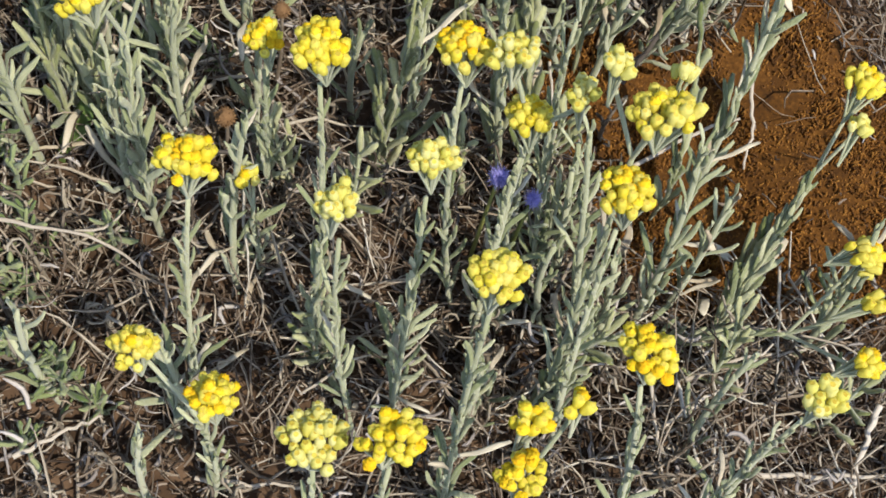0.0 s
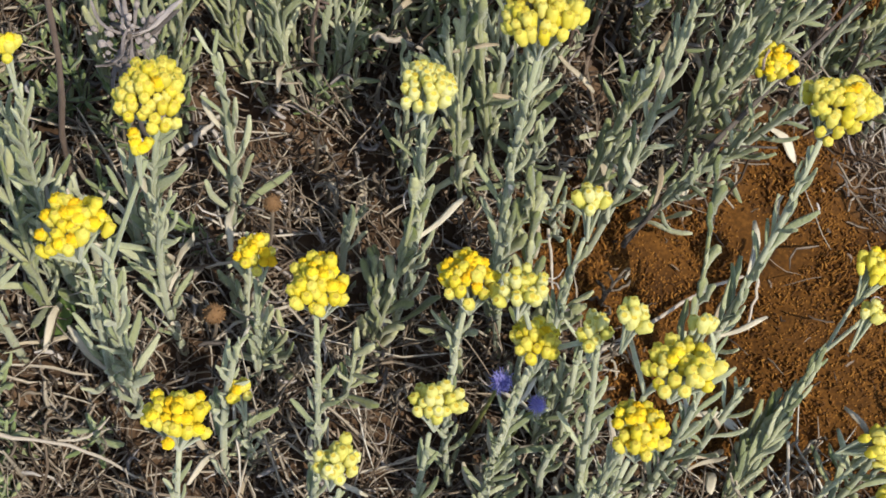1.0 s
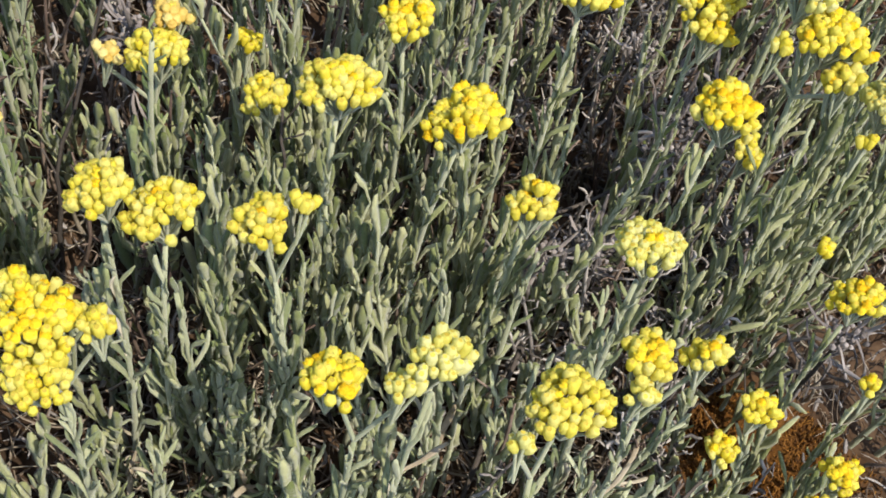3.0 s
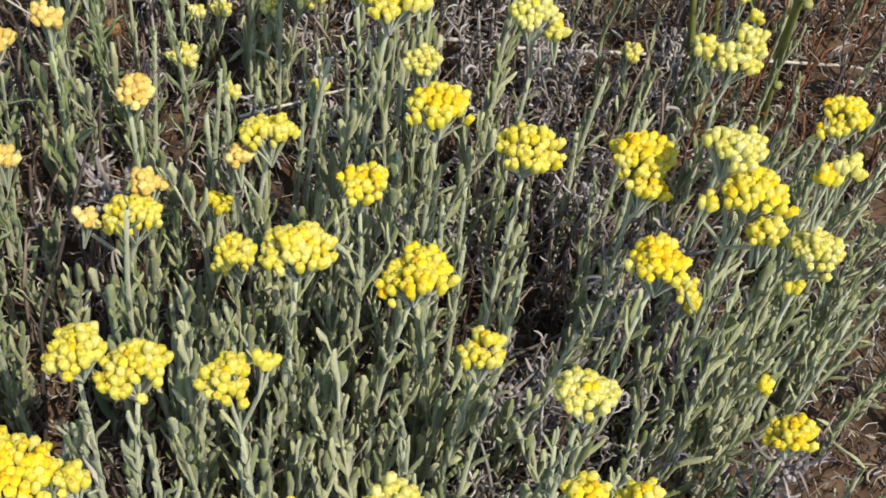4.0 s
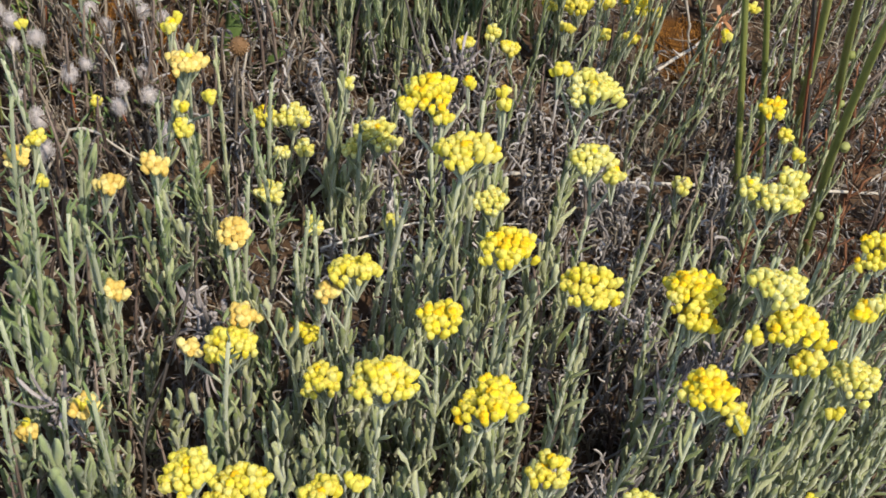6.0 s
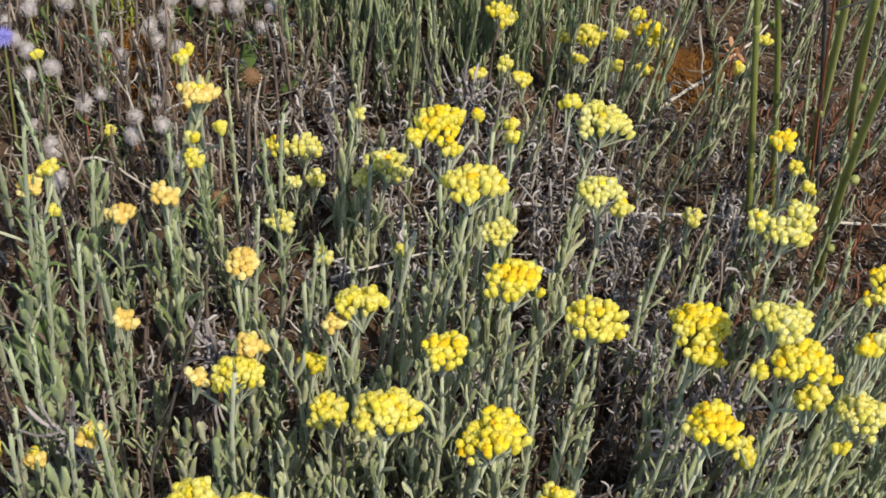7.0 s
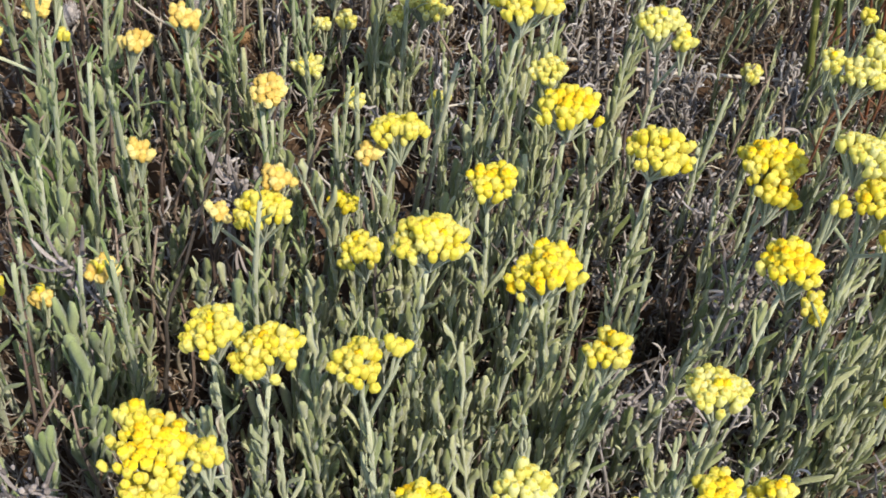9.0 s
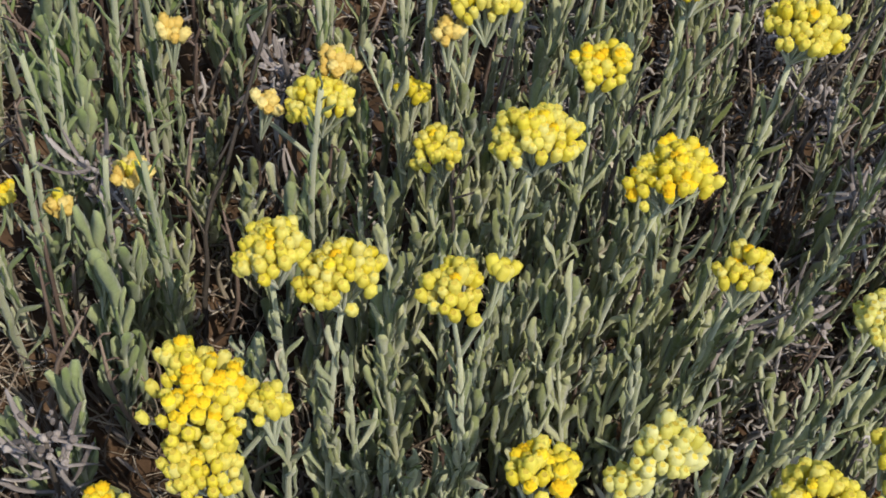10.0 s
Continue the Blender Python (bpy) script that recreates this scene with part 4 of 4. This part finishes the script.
# ---- other plants ----
def stem_to(plant, a, b, radius, mat, sag=0.006, name="stem"):
    t = np.linspace(0, 1, 7)[:, None]
    a, b = np.array(a, dtype=float), np.array(b, dtype=float)
    mid = (a + b) / 2 + np.array([random.uniform(-sag, sag), random.uniform(-sag, sag), 0])
    line = (1 - t) ** 2 * a + 2 * t * (1 - t) * mid + t ** 2 * b
    r = np.full((1, 7), radius) * np.linspace(1.2, 0.8, 7)
    v, q = tubes(line[None], r, r, np.array([[1.0, 0.4, 0.05]]), 6)
    return part(name, mesh_from(name, v, q, mat), plant)


def rays_mesh(name, n, inner, outer, thick, mat, half=False, squash=1.0, bend=0.0):
    """A ball of fine rays from a small core (a fluffy or petalled head)."""
    k = np.arange(n)
    z = 1 - (1 if half else 2) * (k + 0.5) / n * (1.15 if half else 1)
    a = k * 2.39996
    r = np.sqrt(np.clip(1 - z * z, 0, 1))
    d = np.stack([r * np.cos(a), r * np.sin(a), z], -1)
    lo = outer * rng.uniform(0.8, 1.15, n)
    t = np.array([0.0, 0.5, 1.0])
    line = d[:, None] * (inner + (lo - inner)[:, None] * t)[..., None]
    line[:, :, 2] *= squash
    line[:, :, 2] += bend * (t ** 2) * outer
    w = np.tile(np.array([1.0, 0.9, 0.25]) * thick, (n, 1))
    v, q = tubes(line, w, w * 0.6, unit(np.cross(d, [0.31, 0.2, 0.9])), 4)
    seg, rows = 10, 7
    cv, cq = [], []
    for i in range(rows):
        p = math.pi * i / (rows - 1)
        for s in range(seg):
            cv.append((inner * 1.15 * math.sin(p) * math.cos(6.2832 * s / seg), inner * 1.15 * math.sin(p) * math.sin(6.2832 * s / seg), inner * 1.15 * math.cos(p) * squash))
    for i in range(rows - 1):
        for s in range(seg):
            cq.append((i * seg + s, i * seg + (s + 1) % seg, (i + 1) * seg + (s + 1) % seg, (i + 1) * seg + s))
    return mesh_from(name, np.concatenate([v, cv]), np.concatenate([q, np.array(cq) + len(v)]), mat)


CLOVER_HEAD = rays_mesh("fluffy_head", 300, 0.0034, 0.0072, 0.0002, FLUFF, squash=1.25)
SEED_BALL = rays_mesh("seed_head", 90, 0.0036, 0.0048, 0.00055, BALL)
BLUE_HEAD = rays_mesh("blossom", 70, 0.0018, 0.0068, 0.00055, BLUE, half=True, squash=0.75)


def clover(x, y, z, s=1.0):
    base = Vector((x + random.uniform(-0.02, 0.02), y + random.uniform(-0.02, 0.03), 0))
    base.z = float(ground_z(base.x, base.y)) - 0.002
    plant = empty("clover_plant", base, "hare's-foot clover with a fluffy greyish-pink head", "flower", "fluffy clovers")
    top = Vector((x, y, z)) - base
    stem_to(plant, (0, 0, 0), top, 0.0007, RUST if random.random() < 0.4 else REED)
    part("fluffy_head", CLOVER_HEAD, plant, Matrix.Translation(top) @ turn_to((random.uniform(-0.4, 0.4), random.uniform(-0.4, 0.4), 1)) @ Matrix.Diagonal((s, s, s, 1)))
    for k in range(5):
        u = random.uniform(0.2, 0.8)
        a = random.random() * 6.28
        part("leaf", CLOVER_LEAF, plant, leaf_pose(top * u, (math.cos(a), math.sin(a), 0.9), random.uniform(0.5, 0.9)))


CLOVER_LEAF = leaf_mesh("leaf", 0.016, 0.0035, 0.2, GREEN)


def headed(kind, data, x, y, z, label, group, scale, stalk, head_name, tilt=(0.1, -0.35, 1)):
    base = Vector((x - 0.01, y - 0.005, 0))
    base.z = float(ground_z(base.x, base.y)) - 0.002
    plant = empty(kind, base, label, "flower", group)
    top = Vector((x, y, z)) - base
    stem_to(plant, (0, 0, 0), top, 0.0009, stalk)
    part(head_name, data, plant, Matrix.Translation(top) @ turn_to(tilt) @ Matrix.Diagonal((scale, scale, scale, 1)))
    return plant


for x, y, s in ((-0.001, 0.241, 0.75), (0.013, 0.234, 0.6)):
    headed("blue_flower", BLUE_HEAD, x, y, 0.100, "small blue-violet flower half hidden among leaves", "blue flowers", s, REED, "blossom")
headed("blue_flower", BLUE_HEAD, -0.299, 0.774, 0.181, "blue-violet flower with thin petals above dry clover", "blue flowers", 1.1, REED, "blossom")
headed("seed_ball", SEED_BALL, -0.095, 0.298, 0.106, "round brown dried seed head on a thin stalk", "dried seed balls", 0.78, STRAW, "seed_head")
headed("seed_ball", SEED_BALL, -0.113, 0.257, 0.088, "round dark-brown dried seed head among litter", "dried seed balls", 0.95, STRAW, "seed_head")
headed("seed_ball", SEED_BALL, -0.147, 0.764, 0.177, "round brown dried seed head on a thin stalk", "dried seed balls", 1.35, STRAW, "seed_head")
headed("seed_ball", SEED_BALL, -0.158, 0.708, 0.130, "round brown dried seed head on a thin stalk", "dried seed balls", 1.2, STRAW, "seed_head")

# fluffy clovers on the dry bank
CLOVERS = ((-0.336, 0.822), (-0.323, 0.827), (-0.310, 0.847), (-0.301, 0.853), (-0.290, 0.849), (-0.275, 0.859), (-0.310, 0.837), (-0.305, 0.810), (-0.322, 0.784),
           (-0.297, 0.788), (-0.283, 0.793), (-0.315, 0.816), (-0.260, 0.829), (-0.245, 0.815), (-0.257, 0.771), (-0.249, 0.780), (-0.224, 0.766), (-0.217, 0.789),
           (-0.206, 0.763), (-0.270, 0.740), (-0.266, 0.733), (-0.284, 0.753), (-0.219, 0.745), (-0.190, 0.738), (-0.255, 0.709), (-0.240, 0.861), (-0.233, 0.893),
           (-0.233, 0.877), (-0.204, 0.899), (-0.191, 0.903), (-0.167, 0.908), (-0.168, 0.880), (-0.183, 0.915), (-0.216, 0.901), (-0.218, 0.847), (-0.231, 0.847))
for x, y in CLOVERS:
    clover(x, y, float(ground_z(x, y)) + 0.05, random.uniform(0.62, 0.90))
cxs, cys = scatter(60, -0.42, -0.20, 0.86, 1.05)
for x, y in list(zip(cxs, cys))[:16]:
    clover(float(x), float(y), float(ground_z(x, y)) + random.uniform(0.04, 0.07), random.uniform(0.75, 1.05))

# reed-like stalks
def reed(base, top, radius, mat, label, hook=False):
    base, top = Vector(base), Vector(top)
    base.z = float(ground_z(base.x, base.y)) - 0.004
    plant = empty("reed_stalk", base, label, "reed", "reed stalks")
    up = (top - base) * 1.55
    stem_to(plant, (0, 0, 0), up, radius, mat, 0.01)
    if hook:
        t = np.linspace(0, 1, 8)
        arc = np.array(up) * 0.72 + np.stack([0.045 * np.sin(t * 2.4), -0.01 * t, 0.03 * np.sin(t * 3.1) - 0.02 * t], -1)
        w = 0.0022 * np.array([0.5, 0.9, 1, 1, 0.9, 0.7, 0.5, 0.2])
        v, q = tubes(arc[None], w[None], w[None] * 0.3, np.array([[0.1, 0.3, 1.0]]), 6)
        part("withered_leaf", mesh_from("withered_leaf", v, q, TWIG), plant, None, "dark withered leaf bent over")
    else:
        for u in (0.25, 0.55):
            v, q = tubes((np.array(up) * u + np.outer(np.linspace(-1, 1, 4), np.array(up) * 0.006))[None], np.full((1, 4), radius * 1.1), np.full((1, 4), radius * 1.1), np.array([[1.0, 0.4, 0.05]]), 6)
            part("node", mesh_from("node", v, q, REED), plant)


GREEN_REED = "tall olive-green reed stalk, smooth and upright"
reed((0.186, 0.833, 0), (0.147, 0.845, 0.219), 0.0021, REED, GREEN_REED)
reed((0.205, 0.866, 0), (0.156, 0.849, 0.217), 0.0020, REED, GREEN_REED)
reed((0.234, 0.809, 0), (0.202, 0.721, 0.203), 0.0025, REED, GREEN_REED)
reed((0.236, 0.933, 0), (0.204, 0.868, 0.208), 0.0027, REED, GREEN_REED)
reed((0.270, 0.944, 0), (0.209, 0.790, 0.204), 0.0025, REED, GREEN_REED)
reed((0.238, 0.849, 0), (0.184, 0.801, 0.209), 0.0014, TWIG, "dark dead reed stalk with a bent leaf", True)
reed((0.225, 0.825, 0), (0.190, 0.795, 0.190), 0.0009, RUST, "thin rust-brown dead reed stalk")
reed((0.250, 0.870, 0), (0.215, 0.830, 0.200), 0.0010, RUST, "thin rust-brown dead reed stalk")


# sticks, stalks and twigs
def stick(name, points, radius, mat, label, category="stick", side_twigs=0):
    p = np.array(points, dtype=float)
    t = np.linspace(0, 1, 12)
    s = np.linspace(0, 1, len(p))
    line = np.stack([np.interp(t, s, p[:, i]) for i in range(3)], -1)
    line[1:-1] = (line[:-2] + 2 * line[1:-1] + line[2:]) / 4
    line[1:-1] += rng.normal(0, radius * 0.5, (10, 3))
    r = radius * np.linspace(1.15, 0.6, 12) * rng.uniform(0.85, 1.15, 12)
    v, q = tubes(line[None], r[None], r[None], np.array([[0.2, 0.3, 1.0]]), 6)
    thing = new(name, mesh_from(name, v, q, mat))
    tagged(thing, label, category)
    for k in range(side_twigs):
        i = 2 + (k * 3) % 8
        d = unit(rng.normal(0, 1, 3) + np.array([0, 0, 0.6])) * random.uniform(0.012, 0.03)
        tw = line[i] + np.outer(np.linspace(0, 1, 4), d)
        v, q = tubes(tw[None], np.full((1, 4), radius * 0.45), np.full((1, 4), radius * 0.45), np.array([[0.3, 0.9, 0.1]]), 4)
        part("side_twig", mesh_from("side_twig", v, q, mat), thing)
    return thing


def low(x, y, h=0.0):
    return (x, y, float(ground_z(x, y)) + h)


stick("fallen_stick", [low(0.02, 0.80, 0.03), low(0.091, 0.811, 0.032), low(0.284, 0.861, 0.03), low(0.36, 0.88, 0.02)], 0.0014, PALEWOOD, "long pale weathered stick lying over dead undergrowth")
stick("fallen_stick", [low(-0.09, 0.69, 0.045), low(-0.03, 0.725, 0.055), low(0.03, 0.75, 0.045)], 0.0007, PALEWOOD, "thin pale dry stalk lying among the stems")
stick("fallen_stick", [low(-0.26, 0.70, 0.03), low(-0.24, 0.722, 0.06), low(-0.185, 0.708, 0.045)], 0.0010, PALEWOOD, "bent pale dry stalk arching over the bank")
stick("fallen_stick", [low(0.11, 0.92, 0.02), low(0.187, 1.023, 0.03), low(0.215, 1.06, 0.03)], 0.0013, PALEWOOD, "straight pale straw-coloured stick leaning on the slope")
stick("fallen_stick", [low(0.02, 0.262, 0.006), low(0.051, 0.287, 0.008), low(0.085, 0.315, 0.010), low(0.11, 0.330, 0.006)], 0.0012, PALEWOOD, "pale weathered stick lying on rusty moss")
stick("fallen_stick", [low(0.113, 0.345, 0.012), low(0.116, 0.325, 0.010), low(0.114, 0.305, 0.004)], 0.0010, PALEWOOD, "short whitish dry stalk lying on rusty moss")
BLEACHED = "long bleached dry stalk lying across the litter"
for pts, r in (((low(0.086, 0.192, 0.014), low(0.093, 0.173, 0.012), low(0.106, 0.146, 0.010)), 0.0009),
               ((low(0.091, 0.194, 0.010), low(0.113, 0.206, 0.016), low(0.145, 0.217, 0.012)), 0.0010),
               ((low(0.083, 0.172, 0.006), low(0.106, 0.192, 0.012), low(0.128, 0.215, 0.020)), 0.0008),
               ((low(0.179, 0.196, 0.020), low(0.174, 0.175, 0.012), low(0.169, 0.156, 0.008)), 0.0016),
               ((low(0.125, 0.159, 0.006), low(0.154, 0.162, 0.010), low(0.188, 0.168, 0.008)), 0.0013),
               ((low(0.128, 0.250, 0.030), low(0.130, 0.219, 0.022), low(0.134, 0.179, 0.008)), 0.0007),
               ((low(0.076, 0.190, 0.012), low(0.081, 0.166, 0.010), low(0.087, 0.143, 0.008)), 0.0008),
               ((low(-0.192, 0.201, 0.030), low(-0.153, 0.200, 0.040), low(-0.134, 0.195, 0.012)), 0.0008),
               ((low(-0.174, 0.115, 0.010), low(-0.157, 0.127, 0.014), low(-0.146, 0.137, 0.010)), 0.0010),
               ((low(-0.107, 0.119, 0.010), low(-0.091, 0.119, 0.014), low(-0.069, 0.122, 0.010)), 0.0010),
               ((low(-0.131, 0.276, 0.010), low(-0.120, 0.280, 0.020), low(-0.103, 0.288, 0.015)), 0.0010),
               ((low(-0.144, 0.330, 0.010), low(-0.134, 0.339, 0.020), low(-0.129, 0.355, 0.010)), 0.0013),
               ((low(-0.136, 0.289, 0.010), low(-0.114, 0.296, 0.016), low(-0.081, 0.309, 0.010)), 0.0009),
               ((low(0.015, 0.328, 0.010), low(0.018, 0.307, 0.014), low(0.022, 0.290, 0.006)), 0.0007),
               ((low(-0.070, 0.392, 0.030), low(-0.058, 0.391, 0.035), low(-0.048, 0.394, 0.020)), 0.0014),
               ((low(0.141, 0.991, 0.060), low(0.148, 0.990, 0.030), low(0.156, 0.981, 0.000)), 0.0012),
               ((low(0.214, 1.068, 0.030), low(0.242, 1.078, 0.020), low(0.258, 1.074, 0.020)), 0.0013)):
    stick("bleached_stalk", [(x, y, z + 0.006) for x, y, z in pts], r, PALEWOOD, BLEACHED, "stalk")
stick("dry_stalk", [low(-0.187, 0.308, 0.0), low(-0.170, 0.322, 0.10), low(-0.158, 0.331, 0.18), low(-0.140, 0.340, 0.26)], 0.0014, STALK_DRY, "upright brown dead stalk among the flowers", "stalk")
stick("dead_twig", [low(0.035, 0.42, 0.01), low(0.046, 0.456, 0.05), low(0.073, 0.547, 0.06), low(0.127, 0.593, 0.06)], 0.0013, TWIG, "dark forked dead twig leaning through the shoots", "twig", 5)
stick("dead_twig", [low(0.02, 0.52, 0.02), low(0.033, 0.543, 0.05), low(0.117, 0.604, 0.06), low(0.15, 0.63, 0.09)], 0.0012, TWIG, "dark forked dead twig leaning through the shoots", "twig", 5)
stick("dead_twig", [low(0.05, 0.33, 0.01), low(0.065, 0.347, 0.05), low(0.109, 0.404, 0.06), low(0.15, 0.45, 0.09)], 0.0013, TWIG, "dark bare dead twig over the moss", "twig", 4)
stick("dead_twig", [low(0.09, 0.44, 0.01), low(0.14, 0.49, 0.03), low(0.21, 0.55, 0.06)], 0.0013, TWIG, "dark bare dead twig over the moss", "twig", 4)
stick("dead_twig", [low(-0.02, 0.80, 0.03), low(-0.048, 0.839, 0.09), low(-0.08, 0.906, 0.14)], 0.0011, TWIG, "dark bare dead twig rising from grey undergrowth", "twig", 3)
stick("dead_twig", [low(-0.16, 0.50, 0.0), low(-0.155, 0.53, 0.07), low(-0.135, 0.585, 0.13)], 0.0012, TWIG, "dark bare dead twig between green shoots", "twig", 4)

for x, y, dx, dy, h in ((0.07, 0.50, 0.06, 0.05, 0.11), (0.10, 0.56, 0.05, 0.04, 0.10), (0.13, 0.53, 0.07, 0.05, 0.09), (0.05, 0.60, 0.04, 0.05, 0.12), (0.15, 0.64, 0.05, 0.05, 0.11), (0.09, 0.67, 0.04, 0.04, 0.10), (0.00, 0.55, 0.01, 0.05, 0.13), (-0.05, 0.50, -0.01, 0.05, 0.13), (0.17, 0.57, 0.06, 0.03, 0.07)):
    stick("dead_twig", [low(x, y), low(x + dx * 0.4, y + dy * 0.4, h * 0.5), low(x + dx * 0.75, y + dy * 0.7, h * 0.85), low(x + dx, y + dy, h)], 0.0011, TWIG, "dark forked dead twig leaning through the shoots", "twig", 6)

# withered flower heads of last year
WITHER = material("withered_bracts", [(0.10, 0.086, 0.08), (0.23, 0.20, 0.188), (0.37, 0.33, 0.31)], rough=0.9, bump=0.5, grain=700)
WITHERED = [button_mesh("withered_button", 1, WITHER, WITHER), button_mesh("withered_button", 0, WITHER, WITHER)]
CURL = [leaf_mesh("curled_leaf", 0.022, 0.0024, c, WITHER, 0.6) for c in (1.4, -1.6, 2.2, -2.4)]


def withered(x, y, z, width):
    base = Vector((x - 0.01, y, float(ground_z(x - 0.01, y)) - 0.003))
    plant = empty("withered_everlasting", base, "withered grey everlasting with a shrivelled flower head", "dead flower", "withered everlastings")
    top = Vector((x, y, z)) - base
    stalk = stem_to(plant, (0, 0, 0), top, 0.0012, TWIG)
    for k in range(34):
        a, u = random.random() * 6.28, 0.35 + 0.68 * math.sqrt(random.random())
        part("curled_leaf", random.choice(CURL), stalk, leaf_pose(top * u, (math.cos(a), math.sin(a), random.uniform(-0.5, 0.4)), random.uniform(0.6, 1.0)))
    for k in range(int(10 + 800 * width)):
        a, r = k * 2.4, width * 0.5 * math.sqrt(random.random())
        s = random.uniform(0.3, 0.6)
        part("withered_button", random.choice(WITHERED), stalk, Matrix.Translation(top + Vector((r * math.cos(a), r * math.sin(a), random.uniform(-0.007, 0.005)))) @ turn_to((math.cos(a) * r * 60, math.sin(a) * r * 60, 1)) @ Matrix.Diagonal((s, s, s, 1)))


for x, y, z, w in ((-0.151, 0.343, 0.145, 0.026), (0.201, 0.507, 0.085, 0.020), (0.117, 0.593, 0.098, 0.020), (0.063, 0.532, 0.085, 0.022), (0.090, 0.540, 0.085, 0.024),
                   (-0.132, 0.588, 0.149, 0.026), (-0.188, 0.518, 0.159, 0.016), (-0.178, 0.411, 0.153, 0.022), (0.126, 0.618, 0.085, 0.020), (-0.02, 0.83, 0.12, 0.020), (0.150, 0.640, 0.075, 0.022), (0.105, 0.660, 0.085, 0.018), (0.165, 0.570, 0.065, 0.018)):
    withered(x, y, z, w)

# a few broad fresh and pale dry leaves near the soil
BROAD = leaf_mesh("broad_leaf", 0.040, 0.011, -0.25, GREEN, 0.35)
PALE_BROAD = leaf_mesh("pale_leaf", 0.030, 0.0055, -0.5, DRYLEAF, 0.5)


def lone_leaf(kind, data, x, y, h, out, scale, label):
    ob = new(kind, data)
    ob.matrix_basis = leaf_pose(Vector(low(x, y, h)), out, scale)
    tagged(ob, label, "leaf")


for x, y, h, o, s in ((-0.185, 0.24, 0.0, (0.4, 0.6, 0.9), 0.9), (-0.20, 0.235, 0.0, (-0.5, 0.4, 0.9), 0.8), (-0.183, 0.865, 0.0, (0.1, 0.3, 1), 1.2), (-0.165, 0.855, 0.0, (0.6, 0.2, 0.8), 1.0),
                      (-0.243, 0.613, 0.0, (-0.2, 0.3, 1), 1.3), (-0.26, 0.60, 0.0, (0.3, 0.3, 1), 1.1)):
    lone_leaf("broad_leaf", BROAD, x, y, h, o, s, "broad fresh green leaf rising from the litter")
for x, y, h, o in ((-0.07, 0.345, 0.008, (0.1, -1, 0.1)), (0.007, 0.34, 0.008, (0.2, -1, 0.05)), (0.03, 0.216, 0.008, (0.3, -1, 0.2)), (0.097, 0.237, 0.005, (0, -0.3, 1)), (0.02, 0.36, 0.008, (-0.6, -1, 0.1)), (-0.03, 0.30, 0.008, (1, 0.5, 0.1)),
                   (0.075, 0.385, 0.006, (0.2, -1, 0.15)), (0.062, 0.268, 0.006, (-0.2, -0.9, 0.3)), (0.088, 0.262, 0.005, (1, -0.2, 0.2)), (0.125, 0.252, 0.005, (0.4, 0.8, 0.7)), (0.045, 0.372, 0.006, (-0.3, -1, 0.2)), (0.115, 0.405, 0.006, (0.7, -0.7, 0.1))):
    lone_leaf("pale_leaf", PALE_BROAD, x, y, h, o, 0.8, "pale dry felted leaf lying on dark litter")

# a bright yellow-green cushion at the back of the dry bank, and a wilted flower beside the reeds
BRIGHT = material("bright_green", [(0.16, 0.20, 0.02), (0.30, 0.34, 0.04), (0.42, 0.45, 0.08)], "island", rough=0.7, grain=500, through_light=0.2)
cx, cy = scatter(150, -0.33, -0.26, 0.88, 0.93, blob(-0.295, 0.903, 0.03, 0.016))
v, q = shoots(cx, cy, 0.022, 0.008, 0.0016, 10, 40)
stuff("bright_cushion", v, q, BRIGHT, "low cushion of bright yellow-green foliage", "foliage")

WILT = material("wilted_petals", [(0.30, 0.14, 0.06), (0.48, 0.26, 0.14)], rough=0.85, bump=0.4, grain=700)
WILTED = [leaf_mesh("wilted_petal", 0.018, 0.0042, c, WILT, 0.6) for c in (1.3, -1.1)]
base = Vector(low(0.158, 0.932, -0.003))
wilted = empty("wilted_flower", base, "wilted rust-orange flower on a thin stalk beside reeds", "dead flower")
top = Vector(low(0.161, 0.939, 0.088)) - base
stem_to(wilted, (0, 0, 0), top, 0.0010, RUST)
for k in range(9):
    a = k * 2.4
    part("wilted_petal", WILTED[k % 2], wilted, leaf_pose(top, (math.cos(a), math.sin(a), random.uniform(-0.2, 0.9)), random.uniform(0.35, 0.6), 1.5))

# peach-coloured dry leaves caught among the stalks
PEACH = material("peach_dry_leaf", [(0.42, 0.24, 0.14), (0.62, 0.42, 0.28)], rough=0.8, bump=0.4, grain=500, through_light=0.2)
PEACH_LEAF = leaf_mesh("dry_leaf", 0.020, 0.011, 0.5, PEACH, 0.5)
for x, y, h, o in ((0.283, 0.735, 0.028, (0.4, 0.5, 0.5)), (-0.153, 0.775, 0.03, (0.8, 0.2, 0.5))):
    lone_leaf("dry_leaf", PEACH_LEAF, x, y, h, o, 0.9, "peach-coloured curled dry leaf caught among stalks")
